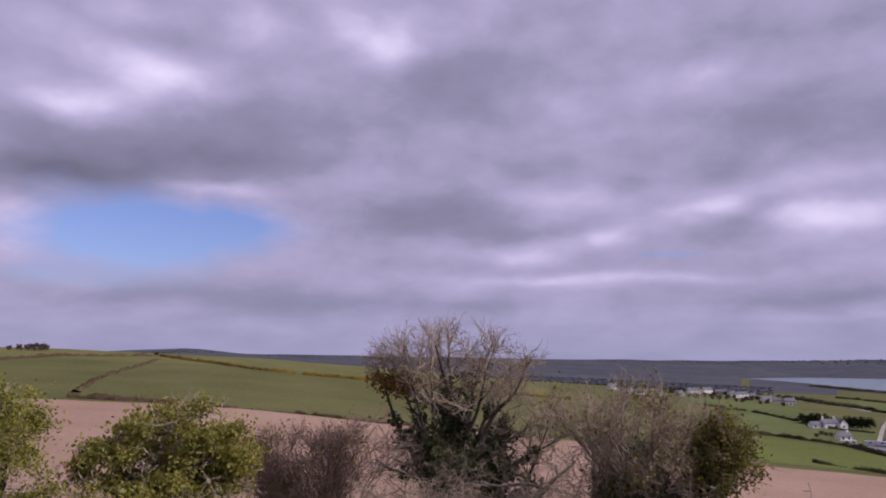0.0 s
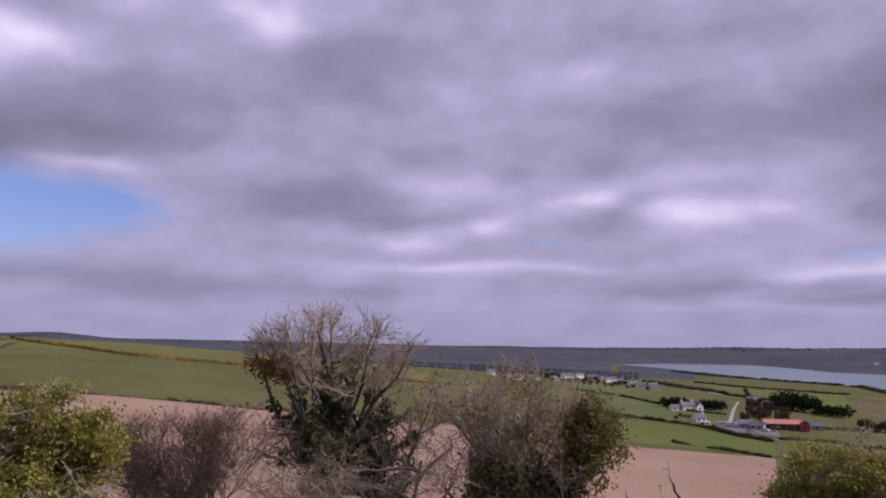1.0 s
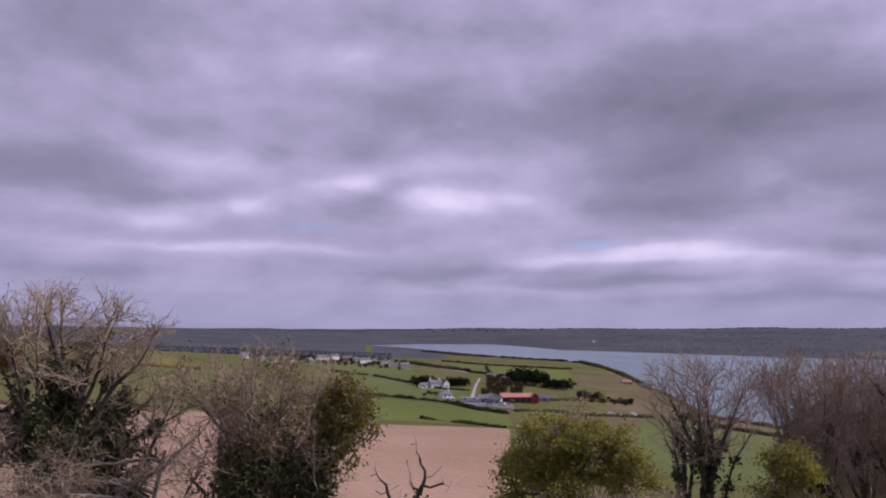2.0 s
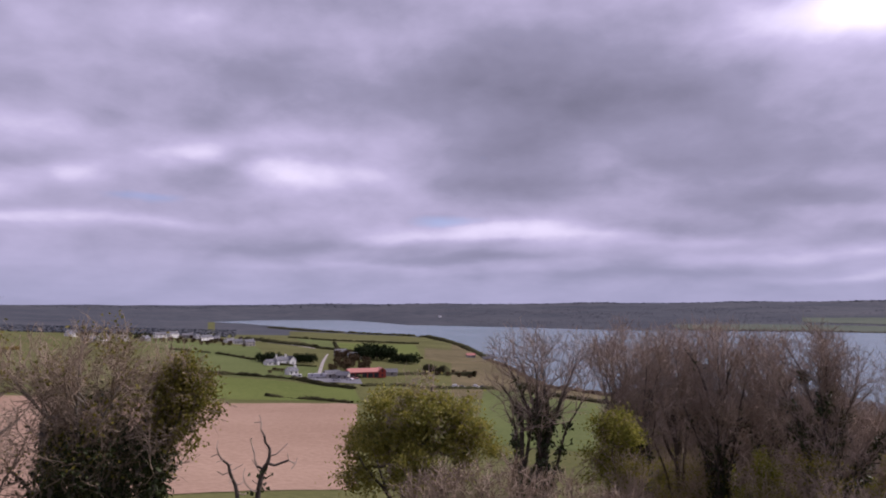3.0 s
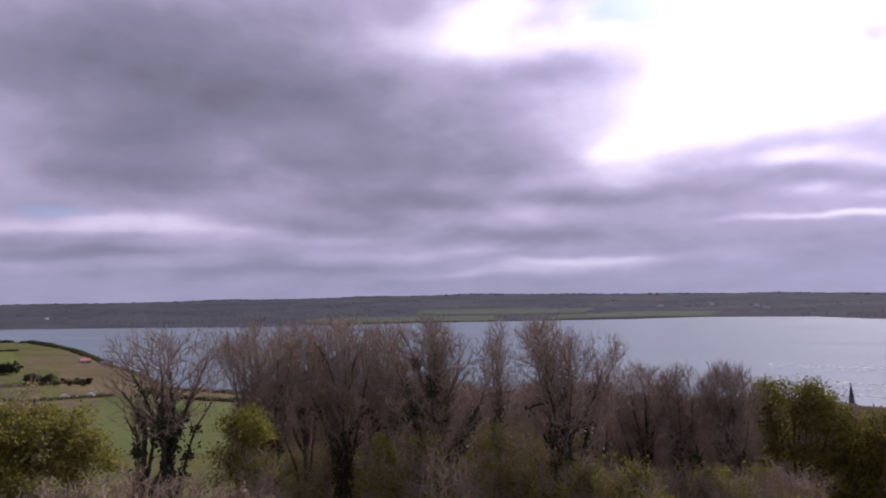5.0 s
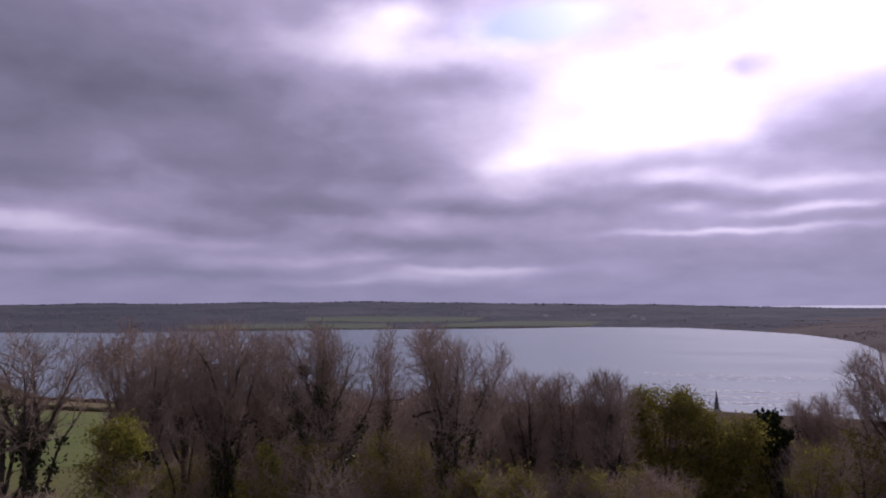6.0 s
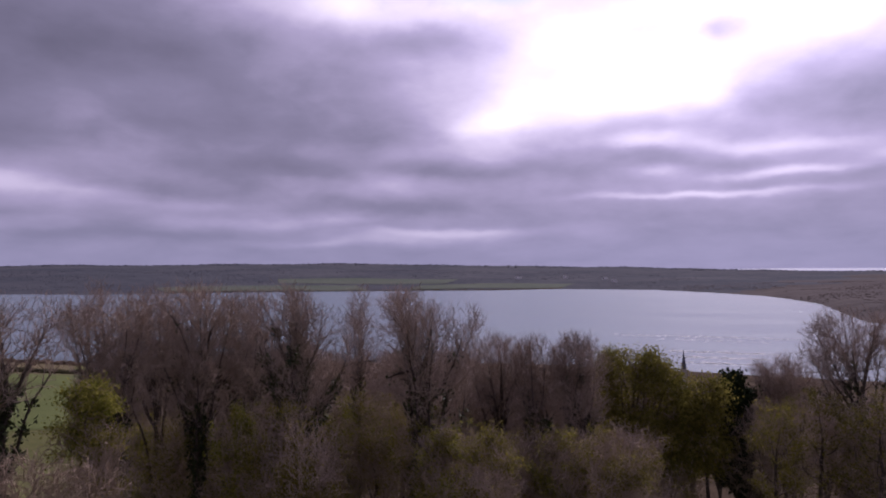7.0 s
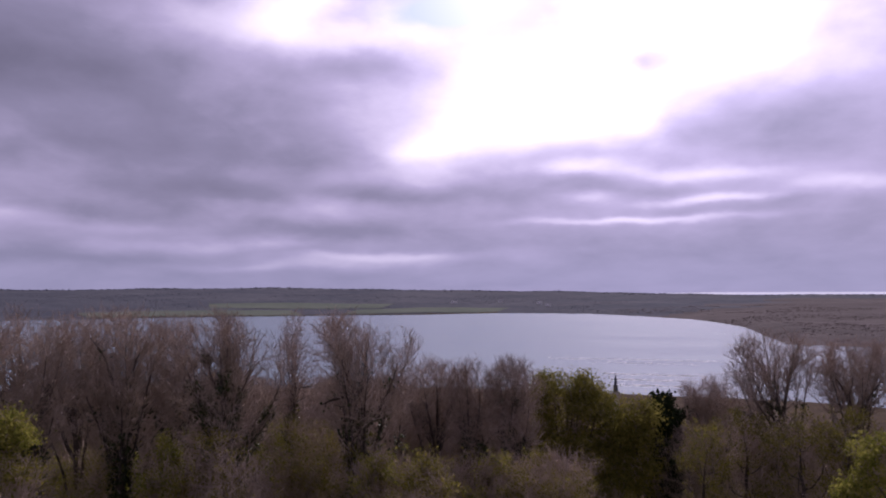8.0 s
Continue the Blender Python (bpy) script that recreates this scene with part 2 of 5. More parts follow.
# ---- materials ----
def surface(name, dark, pale, scale=1.0, rough=0.9, bump=0.2, detail=6, island=0.0, large=0.08, extra=None, spec=0.03, through_light=0.0):
    """Two colours mixed by a fine and a large noise in metres, with relief; island varies loose pieces."""
    m = bpy.data.materials.new(name)
    m.use_nodes = True
    t = m.node_tree
    b = t.nodes["Principled BSDF"]
    geo = t.nodes.new("ShaderNodeNewGeometry")
    n1 = t.nodes.new("ShaderNodeTexNoise")
    n1.inputs["Scale"].default_value, n1.inputs["Detail"].default_value = scale, detail
    n2 = t.nodes.new("ShaderNodeTexNoise")
    n2.inputs["Scale"].default_value, n2.inputs["Detail"].default_value = scale * large, 4
    for n in (n1, n2):
        t.links.new(geo.outputs["Position"], n.inputs["Vector"])
    add = t.nodes.new("ShaderNodeMath")
    add.operation = "ADD"
    t.links.new(n1.outputs["Fac"], add.inputs[0])
    t.links.new(n2.outputs["Fac"], add.inputs[1])
    src = add.outputs[0]
    if island:
        r = t.nodes.new("ShaderNodeMath")
        r.operation = "MULTIPLY_ADD"
        t.links.new(geo.outputs["Random Per Island"], r.inputs[0])
        r.inputs[1].default_value = island
        t.links.new(src, r.inputs[2])
        sub = t.nodes.new("ShaderNodeMath")
        sub.operation = "SUBTRACT"
        t.links.new(r.outputs[0], sub.inputs[0])
        sub.inputs[1].default_value = island / 2
        src = sub.outputs[0]
    mr = t.nodes.new("ShaderNodeMapRange")
    mr.inputs["From Min"].default_value, mr.inputs["From Max"].default_value = 0.65, 1.35
    t.links.new(src, mr.inputs["Value"])
    mix = t.nodes.new("ShaderNodeMix")
    mix.data_type = "RGBA"
    mix.inputs[6].default_value, mix.inputs[7].default_value = (*dark, 1), (*pale, 1)
    t.links.new(mr.outputs[0], mix.inputs[0])
    col = mix.outputs[2]
    if extra:
        col = extra(t, geo, col)
    t.links.new(col, b.inputs["Base Color"])
    b.inputs["Roughness"].default_value = rough
    b.inputs["Specular IOR Level"].default_value = spec
    if through_light:
        tr = t.nodes.new("ShaderNodeBsdfTranslucent")
        t.links.new(col, tr.inputs[0])
        mx = t.nodes.new("ShaderNodeMixShader")
        mx.inputs[0].default_value = through_light
        t.links.new(b.outputs[0], mx.inputs[1])
        t.links.new(tr.outputs[0], mx.inputs[2])
        t.links.new(mx.outputs[0], t.nodes["Material Output"].inputs[0])
    if bump:
        bp = t.nodes.new("ShaderNodeBump")
        bp.inputs["Strength"].default_value, bp.inputs["Distance"].default_value = bump, 0.5 / scale
        t.links.new(n1.outputs["Fac"], bp.inputs["Height"])
        t.links.new(bp.outputs[0], b.inputs["Normal"])
    return m


GRASS = surface("grass", (0.068, 0.074, 0.026), (0.13, 0.128, 0.05), 0.6, 0.95, 0.3, large=0.03)
GRASS_PALE = surface("pale_grass", (0.085, 0.095, 0.03), (0.16, 0.15, 0.06), 0.6, 0.95, 0.3, large=0.03)
GRASS_BRIGHT = surface("spring_grass", (0.072, 0.092, 0.03), (0.125, 0.145, 0.054), 0.5, 0.95, 0.3, large=0.03)
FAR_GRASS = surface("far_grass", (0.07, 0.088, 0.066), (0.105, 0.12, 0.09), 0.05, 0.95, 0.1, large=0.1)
GRASS_OLIVE = surface("olive_grass", (0.075, 0.10, 0.025), (0.13, 0.15, 0.045), 0.5, 0.95, 0.3, large=0.03)
HEATHER = surface("dry_scrub", (0.05, 0.036, 0.022), (0.12, 0.085, 0.05), 0.5, 1.0, 0.5)
HEATH = surface("rough_heath", (0.08, 0.072, 0.036), (0.16, 0.13, 0.072), 0.15, 0.95, 0.4, large=0.1)
SOIL = surface("ploughed_soil", (0.23, 0.15, 0.105), (0.34, 0.235, 0.17), 0.7, 1.0, 0.22, large=0.03)
# woodland colour tinted blue-grey to carry the haze of the far air
FOREST_HAZED = surface("hazed_far_woodland", (0.045, 0.051, 0.064), (0.088, 0.09, 0.097), 0.02, 1.0, 0.4, large=0.15)
FOREST_BROWN = surface("brown_woodland", (0.06, 0.052, 0.05), (0.105, 0.09, 0.083), 0.02, 1.0, 0.4, large=0.15)
HEDGE = surface("hedge_leaves", (0.022, 0.026, 0.012), (0.07, 0.065, 0.03), 0.8, 1.0, 0.6)
GORSE = surface("flowering_gorse", (0.05, 0.042, 0.016), (0.21, 0.13, 0.025), 0.5, 1.0, 0.6)
BARK = surface("grey_bark", (0.035, 0.028, 0.022), (0.12, 0.10, 0.085), 7.0, 0.95, 0.6)
BARK_PALE = surface("lichened_bark", (0.09, 0.078, 0.064), (0.30, 0.27, 0.22), 5.0, 0.95, 0.5)
TWIG = surface("brown_twigs", (0.205, 0.16, 0.125), (0.45, 0.36, 0.285), 2.0, 0.95, 0)
TWIG_PALE = surface("lichened_twigs", (0.165, 0.125, 0.09), (0.42, 0.335, 0.245), 2.0, 0.95, 0)
TWIG_RED = surface("reddish_twigs", (0.15, 0.10, 0.08), (0.34, 0.235, 0.195), 2.0, 0.95, 0)
LEAF_RUST = surface("withered_leaves", (0.14, 0.07, 0.015), (0.34, 0.19, 0.04), 0.9, 0.8, 0, island=0.6)
IVY = surface("ivy_leaves", (0.016, 0.026, 0.008), (0.065, 0.08, 0.022), 1.2, 0.55, 0, island=0.6, through_light=0.15, spec=0.3)
LEAF = surface("young_leaves", (0.125, 0.135, 0.02), (0.37, 0.33, 0.07), 0.7, 0.5, 0, island=0.7, through_light=0.45, spec=0.4)
LEAF_OLIVE = surface("olive_leaves", (0.10, 0.10, 0.02), (0.28, 0.24, 0.058), 0.7, 0.6, 0, island=0.7, through_light=0.45)
LEAF_YELLOW = surface("yellow_green_leaves", (0.13, 0.145, 0.025), (0.36, 0.33, 0.08), 0.7, 0.7, 0, island=0.7, through_light=0.4)
LEAF_DARK = surface("dark_needles", (0.008, 0.014, 0.006), (0.03, 0.042, 0.016), 0.9, 0.8, 0, island=0.5)
WHITE = surface("white_render", (0.62, 0.61, 0.58), (0.82, 0.81, 0.79), 0.5, 0.85, 0.05)
SLATE = surface("grey_slate", (0.10, 0.10, 0.11), (0.2, 0.2, 0.21), 1.5, 0.7, 0.2)
RED = surface("red_sheet_roof", (0.36, 0.15, 0.13), (0.52, 0.25, 0.21), 0.6, 0.6, 0.1)
LITTER = surface("leaf_litter", (0.03, 0.022, 0.014), (0.08, 0.058, 0.036), 1.5, 1.0, 0.5)
# far crowns: the same blue-grey air haze mixed into the colour
CANOPY_HAZED = surface("hazed_far_canopy", (0.04, 0.046, 0.058), (0.085, 0.088, 0.095), 0.03, 1.0, 0, island=0.3)
CANOPY_BROWN = surface("bare_brown_canopy", (0.05, 0.042, 0.04), (0.11, 0.092, 0.083), 0.03, 1.0, 0, island=0.3)
SILVER = surface("weathered_metal", (0.4, 0.4, 0.42), (0.6, 0.6, 0.62), 0.6, 0.5, 0.05)
TYRE = surface("black_rubber", (0.015, 0.015, 0.015), (0.03, 0.03, 0.03), 3, 0.9, 0)
# flat white that paints sun glitter as well as wake foam
GLITTER_FOAM = surface("white_glitter_foam", (0.7, 0.7, 0.7), (0.85, 0.85, 0.85), 1.0, 0.9, 0)
RED_WALL = surface("red_painted_wall", (0.24, 0.04, 0.032), (0.34, 0.065, 0.05), 0.8, 0.8, 0.1)
STONE = surface("grey_stone", (0.20, 0.19, 0.17), (0.42, 0.40, 0.37), 1.2, 0.95, 0.6)
TRACK = surface("pale_track", (0.24, 0.22, 0.20), (0.38, 0.355, 0.33), 0.5, 0.95, 0.2)
GLASS = surface("dark_window", (0.02, 0.02, 0.025), (0.05, 0.05, 0.06), 1.0, 0.1, 0, spec=0.5)


def water_material():
    m = bpy.data.materials.new("lough_water")
    m.use_nodes = True
    t = m.node_tree
    b = t.nodes["Principled BSDF"]
    b.inputs["Base Color"].default_value = (0.065, 0.125, 0.135, 1)
    b.inputs["Roughness"].default_value = 0.3
    b.inputs["IOR"].default_value = 1.333
    geo = t.nodes.new("ShaderNodeNewGeometry")
    mp = t.nodes.new("ShaderNodeMapping")
    mp.inputs["Scale"].default_value = (0.5, 0.35, 1)
    t.links.new(geo.outputs["Position"], mp.inputs["Vector"])
    n = t.nodes.new("ShaderNodeTexNoise")
    n.inputs["Scale"].default_value, n.inputs["Detail"].default_value = 1.0, 4
    t.links.new(mp.outputs[0], n.inputs["Vector"])
    bp = t.nodes.new("ShaderNodeBump")
    bp.inputs["Strength"].default_value, bp.inputs["Distance"].default_value = 0.03, 0.4
    t.links.new(n.outputs["Fac"], bp.inputs["Height"])
    t.links.new(bp.outputs[0], b.inputs["Normal"])
    mp2 = t.nodes.new("ShaderNodeMapping")
    mp2.inputs["Scale"].default_value = (0.012, 0.0035, 1)
    t.links.new(geo.outputs["Position"], mp2.inputs["Vector"])
    n2 = t.nodes.new("ShaderNodeTexNoise")
    n2.inputs["Scale"].default_value, n2.inputs["Detail"].default_value = 1.0, 2
    t.links.new(mp2.outputs[0], n2.inputs["Vector"])
    mr = t.nodes.new("ShaderNodeMapRange")
    mr.inputs["From Min"].default_value, mr.inputs["From Max"].default_value = 0.35, 0.65
    mr.inputs["To Min"].default_value, mr.inputs["To Max"].default_value = 0.20, 0.235
    t.links.new(n2.outputs["Fac"], mr.inputs["Value"])
    t.links.new(mr.outputs[0], b.inputs["Roughness"])
    return m


WATER = water_material()


# ---- mesh helpers ----
def at(az, r, z=0.0):
    """Plan position from a bearing in degrees (clockwise from +y) and a distance."""
    return Vector((r * math.sin(radians(az)), r * math.cos(radians(az)), z))


def mesh(name, verts, faces, material, smooth=False):
    me = bpy.data.meshes.new(name)
    me.from_pydata(verts, [], faces)
    me.materials.append(material)
    if smooth:
        me.polygons.foreach_set("use_smooth", [True] * len(me.polygons))
    me.update()
    return me


def piece(name, data, parent=None, label=""):
    ob = new(name, data)
    ob.parent = parent
    return tagged(ob, label)


def part(name, bm, material, parent, label=""):
    me = bpy.data.meshes.new(name)
    bm.to_mesh(me)
    bm.free()
    me.materials.append(material)
    return piece(name, me, parent, label)


def tubes(segs, sides):
    """One mesh's vertices and faces for many tapered segments (p0, p1, r0, r1)."""
    a = np.array([(*s[0], *s[1], s[2], s[3]) for s in segs])
    p0, p1, r0, r1 = a[:, :3], a[:, 3:6], a[:, 6], a[:, 7]
    d = p1 - p0
    d /= np.linalg.norm(d, axis=1)[:, None] + 1e-9
    ref = np.where(np.abs(d[:, 2:3]) > 0.9, [[1.0, 0, 0]], [[0, 0, 1.0]])
    u = np.cross(d, ref)
    u /= np.linalg.norm(u, axis=1)[:, None] + 1e-9
    w = np.cross(d, u)
    ang = np.arange(sides) * 2 * np.pi / sides
    ring = u[:, None] * np.cos(ang)[None, :, None] + w[:, None] * np.sin(ang)[None, :, None]
    v = np.concatenate([p0[:, None] + ring * r0[:, None, None], p1[:, None] + ring * r1[:, None, None]], 1).reshape(-1, 3)
    k = np.arange(len(segs))[:, None] * 2 * sides
    i = np.arange(sides)[None]
    f = np.stack([k + i, k + (i + 1) % sides, k + sides + (i + 1) % sides, k + sides + i], -1).reshape(-1, 4)
    return v.tolist(), f.tolist()


def leaves(points, size, rng, spread):
    """Small bent leaves scattered round points."""
    p = np.asarray(points)
    n = len(p)
    c = p + rng.normal(0, spread, (n, 3))
    a = rng.normal(0, 1, (n, 3))
    a /= np.linalg.norm(a, axis=1)[:, None]
    b = np.cross(a, rng.normal(0, 1, (n, 3)))
    b /= np.linalg.norm(b, axis=1)[:, None] + 1e-9
    s = size * rng.uniform(0.6, 1.3, (n, 1))
    nrm = np.cross(a, b) * s * 0.25
    v = np.stack([c - a * s, c + b * s * 0.6 + nrm, c + a * s, c - b * s * 0.6 + nrm], 1).reshape(-1, 3)
    k = np.arange(n)[:, None] * 4
    return v.tolist(), np.concatenate([k + np.array([[0, 1, 2]]), k + np.array([[0, 2, 3]])], 0).tolist()


# ---- ground: one sheet from the lookout to the far ridges ----
RINGS = (0, 60, 150, 330, 560, 700, 1000, 1600, 2800, 4900)
SECTIONS = {
    -60: (44, 42, 40, 43, 57, 66, 60, 45, 45, 60),
    -30: (44, 42, 40, 43, 57, 69, 59, 45, 45, 62),
    -19.5: (44, 41.3, 38.6, 39.4, 52.7, 64.4, 54, 41.6, 43, 118),
    -15: (44, 41, 38, 37.8, 51, 62.5, 52, 40, 42, 82),
    -5: (44, 40, 35, 31.5, 43.5, 53, 42, 30, 40, 80),
    8: (44, 38, 31, 26, 32, 40, 30, 22, 35, 70),
    22: (44, 36, 28, 19.5, 21, 22, 18, 8, 4, 70),
    34: (44, 36, 25, 17.5, 18, 15, 9, 4, 4, 76),
}
LAKESIDE = {
    44: (44, 36, 22, 12, 8, 6, 5, 4, 4, 82),
    55: (44, 36, 20, 9, 6, 6, 5, 4, 4, 86),
    70: (44, 37, 24, 8, 6, 6, 5, 4, 4, 96),
    92: (44, 39, 27, 8, 6, 6, 5, 4, 4, 72),
    106: (44, 39, 27, 8, 6, 6, 5, 6, 8, 48),
    125: (44, 40, 28, 8, 6, 6, 5, 8, 10, 44),
}
SECTIONS.update(LAKESIDE)
# distance of the lake's near and far shore by bearing
NEAR_SHORE = {22: 2900, 28: 2100, 34: 1569, 39: 1400, 41.4: 1080, 43: 856, 47.4: 567, 52: 520, 70: 480, 100: 450, 140: 440}
FAR_SHORE = {21.8: 2901, 26: 3300, 32: 3300, 37: 2404, 53: 1930, 65: 1986, 82: 2080, 87: 2232, 95: 2175, 102.5: 1753, 106: 1400, 107.6: 1090, 109: 925, 140: 900}

AZ = np.concatenate([np.arange(-50, 125, 0.5), np.arange(125, 310, 3.0)])
RR = np.concatenate([[0.0], np.geomspace(4, 4900, 200)])


def near_shore(az):
    return np.interp(az, list(NEAR_SHORE), list(NEAR_SHORE.values()), left=9000)


def far_shore(az):
    return np.interp(az, list(FAR_SHORE), list(FAR_SHORE.values()), left=9000)


def build_heights():
    keys = list(SECTIONS)
    rows = np.array([np.interp(RR, RINGS, SECTIONS[k]) for k in keys])
    a = np.where(AZ > 217, AZ - 360, AZ)
    z = np.array([[np.interp(v, keys, rows[:, j]) for j in range(len(RR))] for v in a])
    for _ in range(6):
        z[:, 1:-1] = (z[:, :-2] + 2 * z[:, 1:-1] + z[:, 2:]) / 4
        z[1:-1] = (z[:-2] + 2 * z[1:-1] + z[2:]) / 4
    for i, v in enumerate(AZ):
        for j, r in enumerate(RR):
            p = at(v, r)
            lump = noise.noise(p / 90) * 0.8 + noise.noise(p / 30) * 0.25 if r > 20 else 0
            lump *= min(1.0, r / 150)
            h = z[i, j] + lump
            if r > 2600:
                h += (noise.noise(p / 700) * 14 + noise.noise(p / 230) * 5) * min(1, (r - 2600) / 1500)
            if 21 < v < 150:
                nr, fr = near_shore(v), far_shore(v)
                wig = 1 + 0.012 * noise.noise(p / 60) + 0.006 * noise.noise(p / 17)
                if r < (nr + fr) / 2:
                    h = min(h, (nr * wig - r) * 0.06)
                else:
                    rise = (r - fr * wig)
                    ridge = np.interp(r, (fr, fr + 250, 4300, 4900), (0, 9, z[i, -1], z[i, -1] - 6))
                    h = min(ridge + noise.noise(p / 420) * min(9, max(0, rise / 60)), rise * 0.09)
                h = max(h, -4)
            z[i, j] = h
    return z


HEIGHTS = build_heights()


def ground_z(x, y):
    r = math.hypot(x, y)
    a = math.degrees(math.atan2(x, y))
    if a < -50:
        a += 360
    i = min(max(int(np.searchsorted(AZ, a)) - 1, 0), len(AZ) - 2)
    j = min(max(int(np.searchsorted(RR, r)) - 1, 0), len(RR) - 2)
    u = (a - AZ[i]) / (AZ[i + 1] - AZ[i])
    v = (r - RR[j]) / (RR[j + 1] - RR[j])
    h = HEIGHTS
    return float((h[i, j] * (1 - u) + h[i + 1, j] * u) * (1 - v) + (h[i, j + 1] * (1 - u) + h[i + 1, j + 1] * u) * v)


def on_ground(az, r, lift=0.0):
    p = at(az, r)
    p.z = ground_z(p.x, p.y) + lift
    return p


def build_ground():
    na, nr = len(AZ), len(RR)
    s, c = np.sin(np.radians(AZ)), np.cos(np.radians(AZ))
    v = np.stack([np.outer(s, RR), np.outer(c, RR), HEIGHTS], -1).reshape(-1, 3)
    f = [(i * nr + j, i * nr + j + 1, (i + 1) % na * nr + j + 1, (i + 1) % na * nr + j) for i in range(na) for j in range(nr - 1)]
    me = mesh("ground", v.tolist(), f, GRASS, True)
    me.materials.append(FOREST_HAZED)
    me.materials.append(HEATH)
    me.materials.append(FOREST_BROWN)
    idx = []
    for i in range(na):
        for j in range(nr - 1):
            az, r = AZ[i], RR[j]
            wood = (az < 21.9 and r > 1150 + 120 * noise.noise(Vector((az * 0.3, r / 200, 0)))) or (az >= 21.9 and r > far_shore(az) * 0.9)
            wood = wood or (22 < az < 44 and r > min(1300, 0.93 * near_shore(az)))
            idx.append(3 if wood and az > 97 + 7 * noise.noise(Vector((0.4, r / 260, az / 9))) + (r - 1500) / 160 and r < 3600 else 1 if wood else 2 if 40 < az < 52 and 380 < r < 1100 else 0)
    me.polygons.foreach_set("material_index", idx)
    return tagged(new("ground", me), "rolling green farmland falling to a lough", "ground", kind="structure")


build_ground()
lake = bmesh.new()
bmesh.ops.create_circle(lake, cap_ends=True, radius=4850, segments=96)
lake_ob = part("water", lake, WATER, None)
tagged(lake_ob, "rippled grey-blue lough under a cloudy sky", "water", kind="structure")


def patch(name, corners, material, label, lift=0.12, n=26, category="field"):
    """A field draped on the ground; corners are (bearing, distance), near pair then far pair."""
    (a0, r0), (a1, r1), (a2, r2), (a3, r3) = corners
    vs = []
    for i in range(n + 1):
        for j in range(n + 1):
            u, v = i / n, j / n
            az = (a0 * (1 - u) + a1 * u) * (1 - v) + (a3 * (1 - u) + a2 * u) * v
            r = (r0 * (1 - u) + r1 * u) * (1 - v) + (r3 * (1 - u) + r2 * u) * v
            r *= 1 + 0.008 * noise.noise(Vector((az * 0.8, v * 3, 5.0)))
            vs.append(on_ground(az, r, lift))
    fs = [(i * (n + 1) + j, (i + 1) * (n + 1) + j, (i + 1) * (n + 1) + j + 1, i * (n + 1) + j + 1) for i in range(n) for j in range(n)]
    return tagged(new(name, mesh(name, vs, fs, material, True)), label, category, kind="structure")


# ---- fields; corners: near pair left to right, then far pair right to left ----
patch("ploughed_field", ((-45, 60), (33.2, 134), (33.2, 320), (-45, 334)), SOIL, "bare ploughed field of pinkish brown soil", n=60)
patch("hill_pasture", ((-45, 338), (20, 345), (12, 565), (-45, 590)), GRASS, "smooth green pasture on a hillside", n=50)
patch("upper_pasture", ((-45, 600), (10, 570), (4, 760), (-45, 800)), GRASS_PALE, "dry yellow-green pasture along a hill crest", n=50)
patch("lower_meadow", ((20.5, 342), (33.5, 326), (33.0, 380), (21, 452)), GRASS_OLIVE, "olive-green meadow beside a ploughed field")
patch("green_meadow", ((20.5, 458), (30.2, 410), (30.2, 515), (20.5, 625)), GRASS_BRIGHT, "bright green meadow by a white farmhouse")
patch("village_meadow", ((18.5, 660), (26.5, 545), (25.6, 780), (18, 900)), GRASS_BRIGHT, "green meadow below a row of houses")
patch("lough_pasture", ((31.9, 760), (38.2, 700), (37.6, 1020), (31.4, 1000)), GRASS_OLIVE, "pale green pasture near the lough")
patch("small_pasture", ((29.8, 800), (31.6, 790), (30.9, 1150), (28.4, 1150)), GRASS_BRIGHT, "small green pasture between dark hedges")
patch("shore_pasture", ((28, 1190), (38.2, 1060), (38.5, 1300), (28, 1620)), GRASS, "dark green pasture at the lough's edge")
patch("stubble_field", ((38.4, 690), (41.6, 640), (41.0, 880), (38.4, 930)), HEATH, "tan rough grassland near the shore")
patch("woodside_meadow", ((42.5, 230), (53.5, 230), (53, 415), (43, 440)), GRASS_BRIGHT, "green meadow glimpsed behind trees")
patch("wood_floor", ((54, 24), (122, 24), (122, 452), (54, 500)), LITTER, "brown leaf litter under the trees", n=40, category="ground")
patch("glade", ((97, 60), (112, 60), (110, 112), (98, 112)), GRASS_BRIGHT, "mown grass between trees", lift=0.25, category="ground")
patch("pale_track", ((25.3, 985), (29.9, 765), (29.95, 785), (25.3, 1010)), TRACK, "pale farm track across the fields", lift=0.3, category="track")
patch("farm_lane", ((30.1, 452), (30.4, 452), (31.0, 670), (30.85, 670)), TRACK, "pale concrete farm lane", lift=0.35, category="track")
patch("farmyard", ((29.2, 415), (33.6, 405), (33.2, 450), (29.6, 452)), SLATE, "grey farmyard of worn concrete", lift=0.25, category="ground")
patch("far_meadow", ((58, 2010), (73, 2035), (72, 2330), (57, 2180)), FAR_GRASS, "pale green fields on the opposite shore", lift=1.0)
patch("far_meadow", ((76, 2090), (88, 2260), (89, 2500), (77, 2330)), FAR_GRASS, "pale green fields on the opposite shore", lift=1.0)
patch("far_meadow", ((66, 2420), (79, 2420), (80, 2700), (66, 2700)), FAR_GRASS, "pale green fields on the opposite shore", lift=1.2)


def bearings(path, gap):
    """Points along a line of (bearing, distance) corners, about gap metres apart."""
    out = []
    for (a, r), (b, s) in zip(path, path[1:]):
        p, q = at(a, r), at(b, s)
        n = max(1, int((q - p).length / gap))
        out += [p.lerp(q, k / n) for k in range(n)]
    return out


